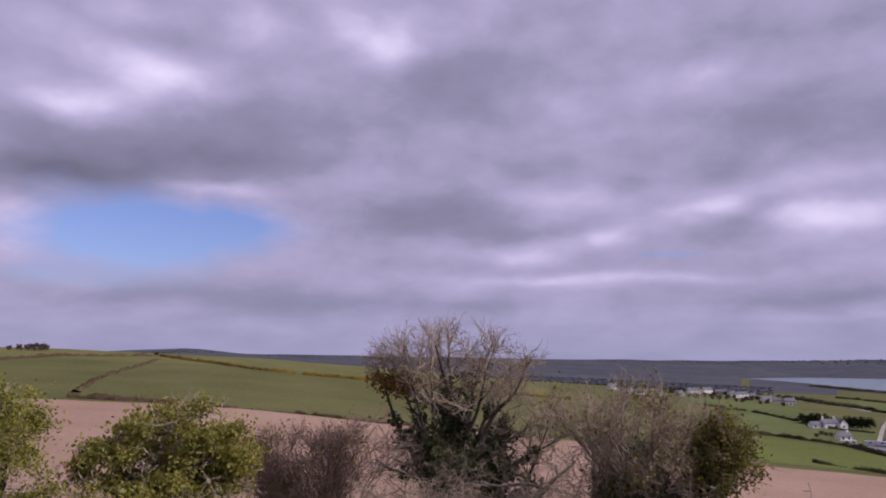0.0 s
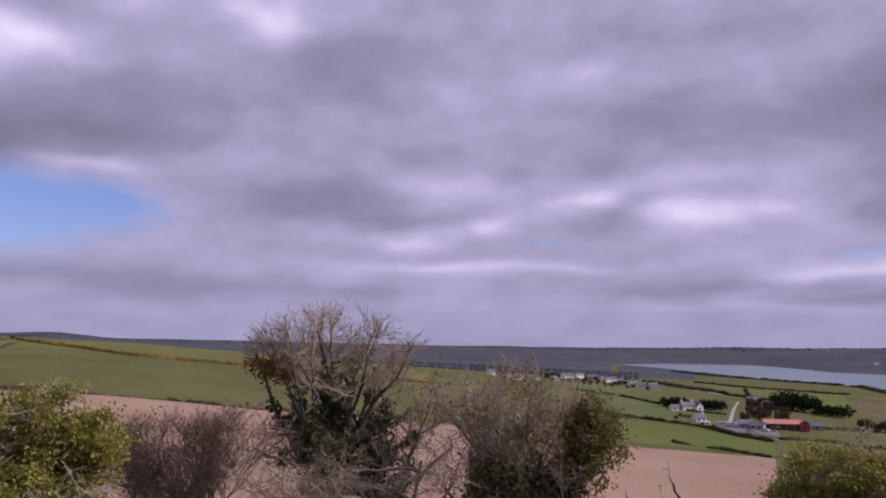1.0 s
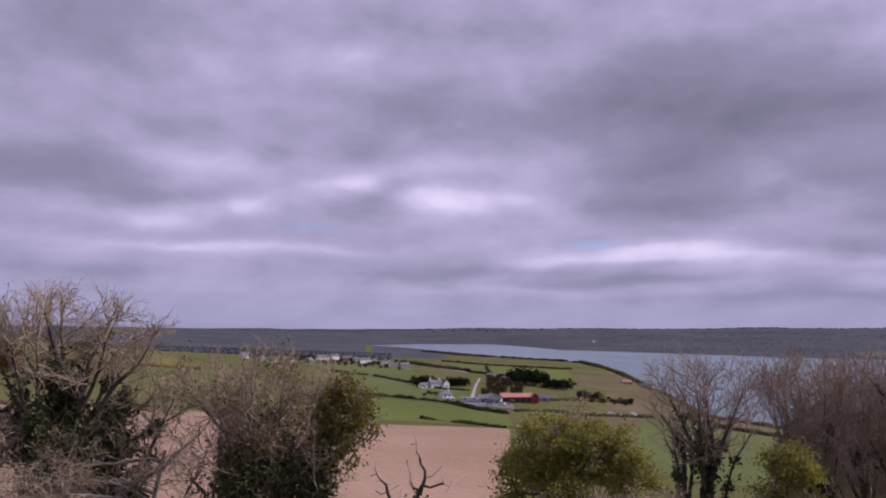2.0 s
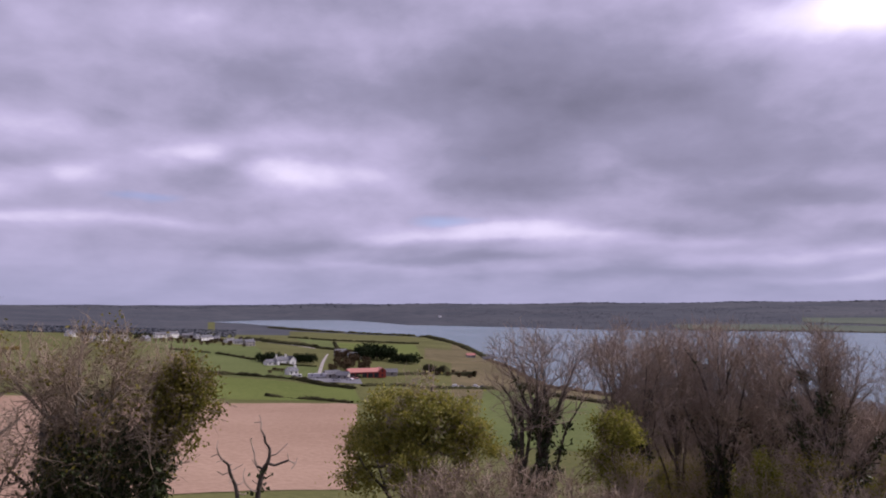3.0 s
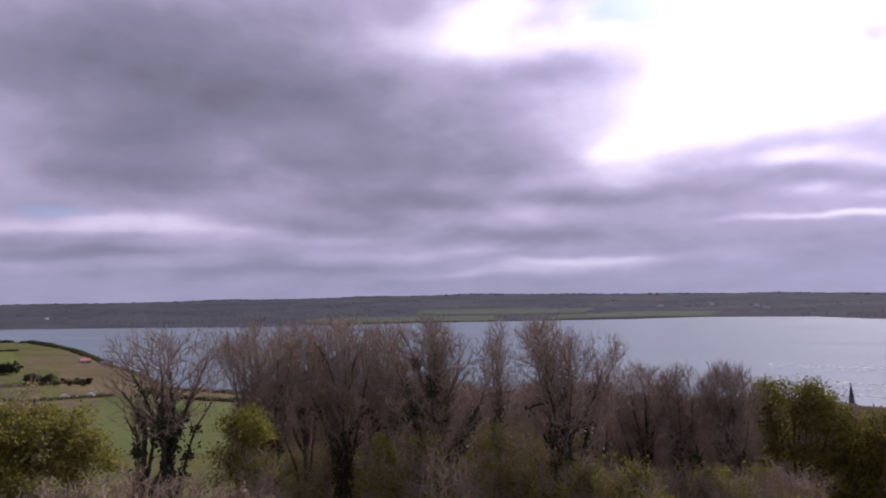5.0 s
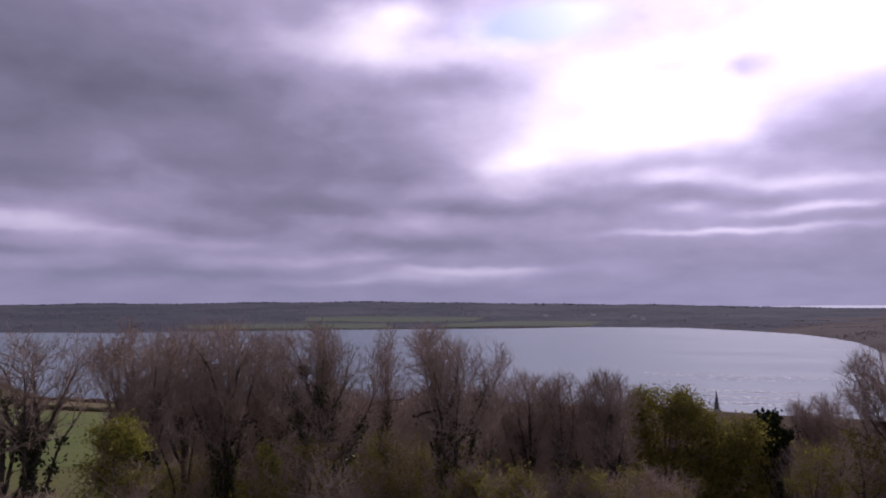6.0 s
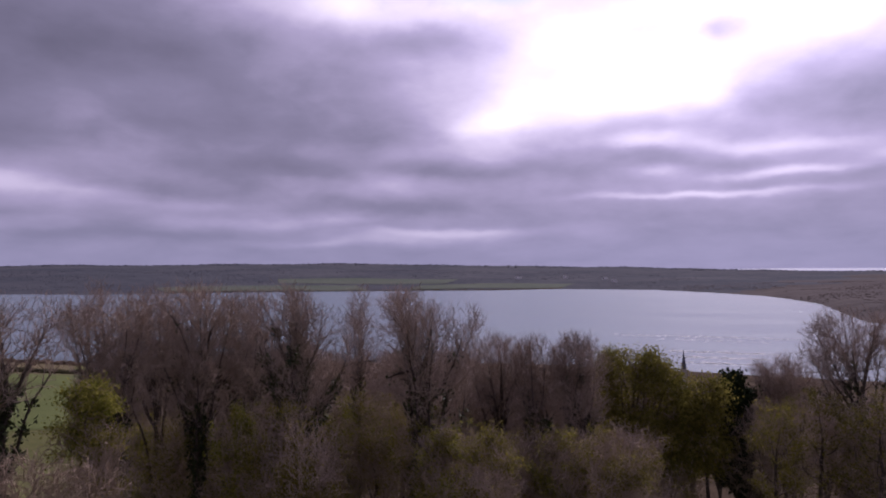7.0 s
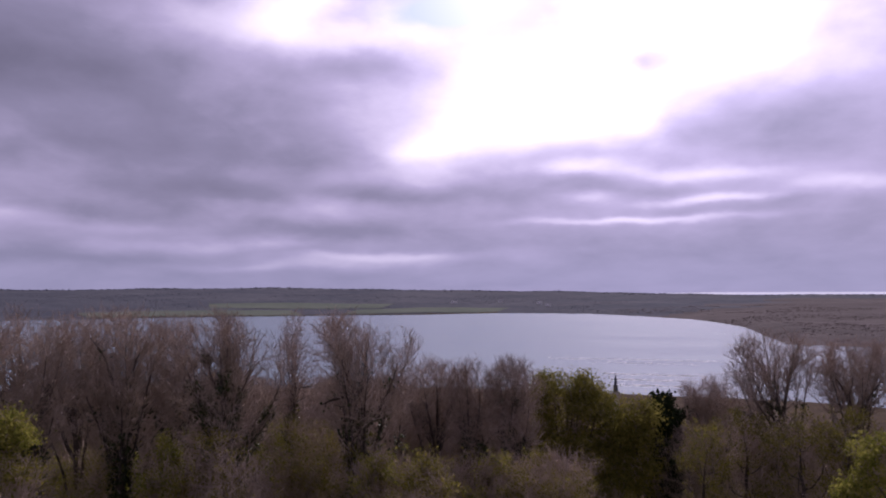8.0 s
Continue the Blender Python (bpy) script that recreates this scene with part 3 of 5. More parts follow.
def hedge(path, height, width, material, label, seed, gaps=0.0, name="hedge"):
    """A hedge: an uneven core along a line and a skin of leaf clumps."""
    rng = np.random.default_rng(seed)
    pts = bearings(path, 1.6)
    vs, fs, skin = [], [], []
    ring = 7
    for k, p in enumerate(pts):
        d = (pts[min(k + 1, len(pts) - 1)] - pts[max(k - 1, 0)]).normalized()
        side = Vector((d.y, -d.x, 0))
        h = height * (0.72 + 0.5 * noise.noise(p / 7) + 0.25 * noise.noise(p / 2.3 + Vector((9, 0, 0))))
        h = max(h, 0.25 * height) * (0.15 if noise.noise(p / 11 + Vector((0, 31, 0))) < gaps - 0.5 else 1)
        z = ground_z(p.x, p.y) - 0.1
        for q in range(ring):
            a = math.pi * q / (ring - 1)
            vs.append(Vector((p.x, p.y, z)) + side * (math.cos(a) * width / 2 * (1 + 0.3 * rng.normal())) + Vector((0, 0, math.sin(a) * h * (1 + 0.08 * rng.normal()))))
        for _ in range(7):
            a = rng.uniform(0.1, math.pi - 0.1)
            skin.append(Vector((p.x, p.y, z)) + side * math.cos(a) * width * 0.55 + d * rng.uniform(-0.8, 0.8) + Vector((0, 0, math.sin(a) * h * 1.05)))
        if k:
            o = (k - 1) * ring
            fs += [(o + q, o + q + 1, o + ring + q + 1, o + ring + q) for q in range(ring - 1)]
    thing = new(name, mesh(name, vs, fs, material, True))
    piece("foliage", mesh("foliage", *leaves(skin, 0.34, rng, 0.12), material), thing)
    return tagged(thing, label, "hedge")


DARKH = "uneven dark field hedge"
hedge(((-45, 600), (-31, 563), (-27.6, 606), (-21.5, 645)), 2.8, 3.4, HEATHER, "uneven brown field hedge", 1)
hedge(((-21, 650), (-18, 610), (-14.3, 563), (-6.2, 552), (2, 560), (10, 565)), 2.8, 3.4, GORSE, "brown field hedge with yellow gorse", 2)
hedge(((-26.4, 366), (-25.3, 430), (-24, 493), (-20.9, 635)), 1.8, 3.4, HEATHER, "broken brown field hedge", 3, gaps=0.45)
hedge(((-26.8, 345), (-22, 338), (-17, 330)), 2.6, 3.6, HEATHER, "uneven brown field hedge", 4)
hedge(((-17, 330), (-10, 334), (-3, 328), (6, 336)), 1.6, 3.0, HEATHER, "broken brown field hedge", 5, gaps=0.4)
hedge(((-20.6, 640), (-18.5, 612), (-16.5, 590)), 2.0, 2.4, GORSE, "field hedge with yellow flowering gorse", 6)
hedge(((20, 455), (24, 450), (28.3, 424), (30.8, 396), (33.2, 380)), 2.6, 3.2, HEDGE, DARKH, 7)
hedge(((26.3, 352), (29.5, 338), (33, 322)), 1.8, 3.0, HEDGE, DARKH, 8, gaps=0.4)
hedge(((22.6, 632), (23.2, 619), (25.5, 559)), 2.2, 2.6, HEDGE, DARKH, 9)
hedge(((26.0, 532), (28, 520), (30.2, 512)), 1.6, 2.0, HEDGE, DARKH, 10)
hedge(((18.6, 655), (20, 650), (22.4, 640)), 2.6, 5.0, HEDGE, DARKH, 11, gaps=0.4)
hedge(((24.8, 1040), (27.5, 900), (30.0, 800)), 4.5, 9.0, HEDGE, "overgrown dark hedge of trees", 12)
hedge(((29.8, 790), (32, 745), (35, 720), (38.3, 690)), 3.0, 4.0, HEDGE, DARKH, 13)
hedge(((31.7, 780), (31.4, 1000)), 2.5, 4.0, HEDGE, DARKH, 14)
hedge(((28, 1180), (31, 1090), (38, 1045)), 3.4, 6.0, HEDGE, DARKH, 15)
hedge(((26.5, 1900), (30, 1620), (34, 1500), (38.6, 1330), (41, 1060), (43, 830)), 5.0, 12.0, HEDGE, "band of scrub along the lough's shore", 16, gaps=0.35)
hedge(((43, 830), (45, 690), (47.4, 560), (52, 512), (58, 495)), 2.6, 9.0, HEATHER, "band of scrub along the lough's shore", 17)
hedge(((46, 462), (49, 440), (53.5, 420)), 2.4, 3.0, HEDGE, DARKH, 18)
hedge(((46, 490), (49, 462), (53.5, 440)), 1.6, 3.0, HEDGE, DARKH, 19)
hedge(((33.2, 440), (35, 470), (38, 500), (40.5, 520)), 2.6, 5.0, HEDGE, DARKH, 20)
hedge(((38.4, 545), (40.5, 530), (42.4, 520)), 5.0, 7.0, HEDGE, "thick dark scrub beside a farm", 21, gaps=0.3)
hedge(((33.6, 395), (36, 410), (40, 420), (44, 450)), 2.0, 3.0, HEDGE, DARKH, 22)
hedge(((58, 2005), (66, 2030), (74, 2060), (82, 2100), (88, 2270)), 3.0, 14.0, HEATHER, "band of scrub along the lough's shore", 23)


# ---- buildings ----
def box(bm, x0, x1, y0, y1, z0, z1):
    vs = [bm.verts.new(p) for p in ((x0, y0, z0), (x1, y0, z0), (x1, y1, z0), (x0, y1, z0), (x0, y0, z1), (x1, y0, z1), (x1, y1, z1), (x0, y1, z1))]
    for f in ((0, 3, 2, 1), (4, 5, 6, 7), (0, 1, 5, 4), (1, 2, 6, 5), (2, 3, 7, 6), (3, 0, 4, 7)):
        bm.faces.new([vs[k] for k in f])


def block(thing, w, d, h, rise, x=0.0, y=0.0, turned=False, wall=None, roof=None, windows=2):
    """Walls with gables, a pitched roof with eaves, and windows facing the lookout (local -y)."""
    bm = bmesh.new()
    a, b = w / 2, d / 2
    if turned:
        prof = [(-a, 0), (a, 0), (a, h), (0, h + rise), (-a, h)]
        ends = [[bm.verts.new((x + px, y + s * b, pz)) for px, pz in prof] for s in (-1, 1)]
    else:
        prof = [(-b, 0), (b, 0), (b, h), (0, h + rise), (-b, h)]
        ends = [[bm.verts.new((x + s * a, y + py, pz)) for py, pz in prof] for s in (-1, 1)]
    bm.faces.new(ends[0])
    bm.faces.new(ends[1][::-1])
    for k in range(5):
        bm.faces.new((ends[0][k], ends[1][k], ends[1][(k + 1) % 5], ends[0][(k + 1) % 5]))
    bmesh.ops.recalc_face_normals(bm, faces=bm.faces)
    part("wall", bm, wall or WHITE, thing)
    for s in (-1, 1):
        bm = bmesh.new()
        run, o, t = (a if turned else b), 0.35, 0.18
        low = h - rise * o / run
        sec = [(0, h + rise + 0.03), (s * (run + o), low + 0.03), (s * (run + o), low + t), (0, h + rise + t)]
        half = (b if turned else a) + 0.3
        e2 = []
        for q in (-half, half):
            e2.append([bm.verts.new((x + u, y + q, z) if turned else (x + q, y + u, z)) for u, z in sec])
        bm.faces.new(e2[0])
        bm.faces.new(e2[1][::-1])
        for k in range(4):
            bm.faces.new((e2[0][k], e2[1][k], e2[1][(k + 1) % 4], e2[0][(k + 1) % 4]))
        bmesh.ops.recalc_face_normals(bm, faces=bm.faces)
        part("roof", bm, roof or SLATE, thing)
    for k in range(windows):
        for lvl in range(2 if h > 4 else 1):
            bm = bmesh.new()
            cx = x - a + w * (k + 0.5) / windows
            box(bm, cx - 0.55, cx + 0.55, y - b - 0.04, y - b + 0.05, 0.9 + 2.6 * lvl, 2.1 + 2.6 * lvl)
            part("window", bm, GLASS, thing)


def chimney(thing, x, y, z0, z1, material=None):
    bm = bmesh.new()
    box(bm, x - 0.45, x + 0.45, y - 0.45, y + 0.45, z0, z1)
    box(bm, x - 0.55, x + 0.55, y - 0.55, y + 0.55, z1, z1 + 0.18)
    part("chimney", bm, material or WHITE, thing)


def place(name, az, r, label, category, turn=0.0, group="", sink=0.25):
    ob = new(name)
    ob.matrix_basis = Matrix.Translation(on_ground(az, r, -sink)) @ Matrix.Rotation(radians(-az + turn), 4, "Z")
    return tagged(ob, label, category, group)


farm = place("farmhouse", 27.5, 528, "white rendered farmhouse with gables and chimneys", "house", 32)
block(farm, 10, 7, 3.6, 2.2, -1.0)
block(farm, 5, 8, 3.4, 2.6, 5.6, -1.0, True, windows=1)
block(farm, 8, 5, 2.6, 1.7, -9.5)
chimney(farm, -5.2, 0, 5.2, 7.2)
chimney(farm, 2.4, 0, 5.2, 7.2)
cottage = place("cottage", 28.2, 456, "small white cottage beside a lane", "house", 34)
block(cottage, 6.5, 5, 2.8, 2.0)
chimney(cottage, 2.4, 0, 4.2, 5.6)
barn = place("barn", 33.8, 449, "long barn with a faded red metal roof", "barn", 14)
block(barn, 20, 9, 3.6, 1.9, -1, 0, wall=RED_WALL, roof=RED, windows=0)
block(barn, 4.5, 9.6, 4.2, 1.6, 9.5, 0, True, wall=RED_WALL, roof=RED, windows=1)
# bays are dark panels on the closed wall, painting the shade of open bays
for k in range(5):
    bm = bmesh.new()
    box(bm, -10.4 + k * 3.7, -7.4 + k * 3.7, -4.62, -4.4, 0.3, 3.0)
    part("bay", bm, GLASS, barn, "dark panel for the shade inside an open barn bay")
for az, r, w, d, h, turn, wall, roof, txt in (
        (31.25, 437, 9, 6, 2.8, 20, STONE, SLATE, "stone farm shed with a slate roof"), (32.1, 432, 7, 5, 2.6, -15, STONE, SLATE, "stone farm shed with a slate roof"),
        (31.9, 655, 11, 7, 4, 15, STONE, SLATE, "grey stone house among trees"), (33.0, 610, 10, 7, 3.5, -25, STONE, SLATE, "grey stone house among trees"),
        (35.4, 470, 14, 6, 2.6, 5, STONE, SLATE, "low stone farm outbuilding"), (42.0, 765, 9, 6, 2.6, 10, STONE, RED, "small red-roofed cottage near the shore"),
        (43.4, 800, 12, 6, 2.6, -8, STONE, SLATE, "low stone cottage near the shore")):
    shed = place("farm_building", az, r, txt, "building", turn, "farm buildings")
    block(shed, w, d, h, 1.9, wall=wall, roof=roof, windows=2)
village = ((12.9, 760, 9, 3.0, 10), (14.0, 672, 9, 2.8, -12), (14.9, 696, 10, 2.8, 18), (16.2, 735, 9, 3.0, 0), (17.7, 765, 8, 3.0, 25), (18.7, 950, 14, 4.6, -5), (19.6, 1010, 13, 5.2, 12),
           (20.6, 990, 13, 4.2, -20), (21.3, 985, 10, 3.0, 30), (21.9, 940, 16, 4.6, 5), (22.6, 960, 9, 3.0, -10), (23.6, 872, 12, 3.0, 16), (24.2, 850, 9, 2.8, -18), (25.0, 806, 11, 4.6, 4))
for k, (az, r, w, h, turn) in enumerate(village):
    home = place("village_house", az, r, ("white rendered village house with a slate roof", "grey rendered village house with a slate roof")[k % 3 == 1], "house", turn + 26, "houses of the village")
    block(home, w, 7, h, 2.6, wall=STONE if k % 3 == 1 else WHITE, windows=3)
    chimney(home, w / 2 - 0.7, 0, h + 1.6, h + 3.6, STONE)
for az, r, w in ((84.67, 2729, 20), (91.32, 2860, 18), (92.0, 2700, 16), (88.3, 2900, 14), (39.6, 2800, 10)):
    home = place("shore_house", az, r, "white house across the lough", "house", 40, "houses across the lough", 1.0)
    block(home, w, 9, 7, 3, windows=0)

# the church spire beyond the wood
church = place("church", 97.0, 330, "dark slate church spire rising behind trees", "church")
top = 60 + 330 * math.tan(radians(-6.0)) - church.location.z
bm = bmesh.new()
box(bm, -1.5, 1.5, -1.5, 1.5, 0, top * 0.55)
part("tower", bm, STONE, church)
bm = bmesh.new()
bmesh.ops.create_cone(bm, cap_ends=True, segments=8, radius1=1.15, radius2=0.06, depth=top * 0.45, matrix=Matrix.Translation((0, 0, top * 0.775)))
part("spire", bm, GLASS, church, "dark slate spire")


# ---- vehicles and trailers by the farm ----
def wheel(thing, x, y, radius=0.33):
    bm = bmesh.new()
    bmesh.ops.create_cone(bm, cap_ends=True, segments=12, radius1=radius, radius2=radius, depth=0.22, matrix=Matrix.Translation((x, y, radius)) @ Matrix.Rotation(math.pi / 2, 4, "X"))
    part("wheel", bm, TYRE, thing)


def car(az, r, turn, material, label, tall=0.0):
    thing = place("car" if not tall else "van", az, r, label, "car" if not tall else "van", turn, "parked vehicles", -0.28)
    bm = bmesh.new()
    box(bm, -2.1, 2.1, -0.85, 0.85, 0.3, 0.95 + tall * 0.4)
    bmesh.ops.bevel(bm, geom=bm.edges[:], offset=0.12, segments=2, affect="EDGES")
    part("body", bm, material, thing)
    bm = bmesh.new()
    box(bm, -1.4 - tall * 0.5, 1.0, -0.75, 0.75, 0.9 + tall * 0.4, 1.45 + tall)
    for v in bm.verts:
        if v.co.z > 1.2 + tall * 0.4:
            v.co.x *= 0.75
            v.co.y *= 0.88
    part("cabin", bm, material if tall else GLASS, thing)
    for x in (-1.3, 1.3):
        for y in (-0.8, 0.8):
            wheel(thing, x, y)


car(40.8, 427, 10, WHITE, "white van parked beside a field", 0.7)
car(42.4, 440, -6, WHITE, "white van parked beside a field", 0.7)
car(42.9, 443, 12, SILVER, "silver car parked beside a field")
car(41.3, 430, 35, SILVER, "silver car parked beside a field")
car(31.6, 420, 20, SILVER, "silver car parked in a farmyard")
car(32.6, 423, -30, WHITE, "white car parked in a farmyard")
car(33.0, 428, 5, RED, "red car parked in a farmyard")


def caravan(az, r, length, turn, material, label):
    thing = place("caravan", az, r, label, "caravan", turn, "caravans", -0.4)
    bm = bmesh.new()
    box(bm, -length / 2, length / 2, -1.1, 1.1, 0.45, 2.5)
    bmesh.ops.bevel(bm, geom=bm.edges[:], offset=0.25, segments=2, affect="EDGES")
    part("body", bm, material, thing)
    for x in (-length / 4, length / 4):
        bm = bmesh.new()
        box(bm, x - 0.6, x + 0.6, -1.13, -1.05, 1.3, 1.95)
        part("window", bm, GLASS, thing)
    for y in (-0.9, 0.9):
        wheel(thing, 0.2, y)


caravan(28.6, 426, 5.6, 4, WHITE, "white touring caravan beside a lane")
caravan(30.1, 432, 10.5, 2, SILVER, "long silver static caravan in a farmyard")

# low grey rubble mound in the glade
rng = np.random.default_rng(5)
mound = place("stone_mound", 100.4, 79, "low mound of pale grey stones in grass", "stones", 0, "", 0.1)
for k in range(46):
    u, v = rng.uniform(-1, 1), rng.uniform(-1, 1)
    s = rng.uniform(0.3, 0.6)
    bm = bmesh.new()
    bmesh.ops.create_icosphere(bm, subdivisions=1, radius=s)
    for vert in bm.verts:
        vert.co *= 1 + 0.25 * noise.noise(vert.co * 2 + Vector((k, 0, 0)))
        vert.co.z *= 0.6
    bmesh.ops.translate(bm, verts=bm.verts, vec=(u * 2.7, v * 1.2, 0.15 + 0.75 * max(0, 1 - u * u * 0.8 - v * v * 0.5)))
    part("stone", bm, STONE, mound)

# broken white streaks on the lough: sun glitter and wake foam as white flakes
vs, fs = [], []
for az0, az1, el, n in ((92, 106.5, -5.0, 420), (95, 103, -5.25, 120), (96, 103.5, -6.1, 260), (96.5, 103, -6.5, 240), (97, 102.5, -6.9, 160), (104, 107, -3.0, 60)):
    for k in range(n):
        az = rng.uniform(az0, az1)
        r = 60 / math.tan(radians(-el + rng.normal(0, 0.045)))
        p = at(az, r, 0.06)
        d = Vector((math.cos(radians(az)), -math.sin(radians(az)), 0))
        e = Vector((d.y, -d.x, 0))
        a, b = rng.uniform(0.5, 2.4), rng.uniform(0.2, 0.9)
        o = len(vs)
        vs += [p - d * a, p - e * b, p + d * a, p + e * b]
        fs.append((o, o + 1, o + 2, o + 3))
tagged(new("foam", mesh("foam", vs, fs, GLITTER_FOAM)), "broken white streaks of painted glitter and wake foam on water", "foam", kind="stuff")

# distant sea on the horizon: an upright strip, its sun glint added as emission
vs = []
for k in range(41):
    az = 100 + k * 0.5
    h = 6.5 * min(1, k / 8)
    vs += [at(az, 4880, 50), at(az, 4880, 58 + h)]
sea_glint_mat = bpy.data.materials.new("far_sea_glint")
sea_glint_mat.use_nodes = True
sb = sea_glint_mat.node_tree.nodes["Principled BSDF"]
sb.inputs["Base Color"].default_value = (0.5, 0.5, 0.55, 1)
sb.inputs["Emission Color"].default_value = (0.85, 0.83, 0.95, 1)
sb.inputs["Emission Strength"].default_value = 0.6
tagged(new("backdrop", mesh("backdrop", vs, [(2 * k, 2 * k + 2, 2 * k + 3, 2 * k + 1) for k in range(40)], sea_glint_mat)), "glowing strip for the sun glint on distant sea", "sea", kind="structure")


# ---- trees ----
def cones(spikes):
    """Thin pointed twigs (start, end, radius)."""
    if not spikes:
        return [], []
    a = np.array([(*s[0], *s[1], s[2]) for s in spikes])
    v = np.empty((len(a), 4, 3))
    d = a[:, 3:6] - a[:, :3]
    u = np.cross(d, (0.31, 0.72, 0.62))
    u /= np.linalg.norm(u, axis=1)[:, None] + 1e-9
    w = np.cross(d, u)
    w /= np.linalg.norm(w, axis=1)[:, None] + 1e-9
    for k in range(3):
        v[:, k] = a[:, :3] + (u * math.cos(k * 2.094) + w * math.sin(k * 2.094)) * a[:, 6:7]
    v[:, 3] = a[:, 3:6]
    o = np.arange(len(a))[:, None] * 4
    f = np.concatenate([o + np.array([[0, 1, 3]]), o + np.array([[1, 2, 3]]), o + np.array([[2, 0, 3]])])
    return v.reshape(-1, 3).tolist(), f.tolist()


def joined(a, b):
    n = len(a[0])
    return a[0] + b[0], a[1] + [[i + n for i in f] for f in b[1]]


def colonise(rng, stems, hang, lobes, step, count, base_z, jitter):
    """Branches that grow from stems (lists of points) towards points scattered in ellipsoid lobes (centre, radii)."""
    vol = np.array([rx * ry * rz for _, (rx, ry, rz) in lobes]) ** 0.8
    want = []
    for (c, rad), n in zip(lobes, (count * vol / vol.sum()).astype(int) + 8):
        d = rng.normal(0, 1, (n, 3))
        d /= np.linalg.norm(d, axis=1)[:, None]
        want.append(np.array(c) + d * np.array(rad) * (rng.uniform(0.05, 1, (n, 1)) ** 0.42))
    want = np.concatenate(want)
    want = want[want[:, 2] > base_z + 0.8]
    pos, par = [], []
    for st, last in zip(stems, hang):
        for p in st:
            pos.append(np.array(p, float))
            par.append(last)
            last = len(pos) - 1
    best = np.full(len(want), 1e9)
    who = np.zeros(len(want), int)
    alive = np.ones(len(want), bool)
    fresh = list(range(len(pos)))
    for _ in range(140):
        for k in fresh:
            d = np.linalg.norm(want - pos[k], axis=1)
            closer = d < best
            best[closer], who[closer] = d[closer], k
        alive &= best > step * 1.3
        if not alive.any():
            break
        fresh = []
        act = np.where(alive)[0]
        for k in np.unique(who[act]):
            mine = act[who[act] == k]
            d = want[mine] - pos[k]
            d = (d / np.linalg.norm(d, axis=1)[:, None]).mean(0)
            d = d / (np.linalg.norm(d) + 1e-6) + rng.normal(0, jitter, 3)
            d /= np.linalg.norm(d)
            pos.append(pos[k] + d * step)
            par.append(int(k))
            fresh.append(len(pos) - 1)
        if len(pos) > 6500:
            break
    return np.array(pos), np.array(par)


def ramify(rng, st, hang, girth, lobes, step, jitter, rise, trunks, dense):
    """Limbs that fork twice into ever finer side branches, kept within ellipsoid lobes; gives points, parents and radii."""
    cen = np.array([c for c, _ in lobes])
    inv = 1 / np.array([q for _, q in lobes])
    pos, par, rad = [], [], list(girth)
    limbs = []
    for k, (pts, last) in enumerate(zip(st, hang)):
        mine = []
        for p in pts:
            pos.append(np.array(p, float))
            par.append(last)
            last = len(pos) - 1
            mine.append(last)
        if k >= trunks:
            limbs.append(mine)

    def shoot(start, d, length, r0, order):
        pace = step * (0.85, 0.6)[order]
        n = max(2, int(length / pace))
        last, p, mine = start, pos[start], []
        for i in range(n):
            d = d + rng.normal(0, jitter, 3)
            d[2] += rise * 0.07
            d = d / np.linalg.norm(d)
            p = p + d * pace
            if ((((p - cen) * inv) ** 2).sum(1)).min() > 1.12 and i:
                break
            pos.append(p)
            par.append(last)
            rad.append(r0 * (1 - 0.75 * i / n))
            last = len(pos) - 1
            mine.append((last, d))
        return mine

    for limb in limbs:
        n = len(limb)
        for i in range(int(n * 0.22), n):
            ahead = pos[limb[min(i + 1, n - 1)]] - pos[limb[max(i - 1, 0)]]
            ahead = ahead / (np.linalg.norm(ahead) + 1e-6)
            u = i / n
            for _ in range(1 + int(rng.uniform() < 0.3) if i < n - 1 else 4):
                d = ahead + rng.normal(0, 0.62, 3) + np.array((0, 0, rise * 0.3))
                twig = shoot(limb[i], d / np.linalg.norm(d), step * n * rng.uniform(0.22, 0.5) * (1.1 - 0.5 * u), min(0.05 - 0.02 * u, 0.7 * rad[limb[i]]), 0)
                for k, (q, e) in enumerate(twig):
                    for _ in range(int(rng.uniform() < 0.7 * dense)):
                        f = e + rng.normal(0, 0.5, 3) + np.array((0, 0, rise * 0.3))
                        shoot(q, f / np.linalg.norm(f), rng.uniform(0.5, 1.3) * step * 2, 0.019, 1)
    return np.array(pos), np.array(par), np.array(rad)


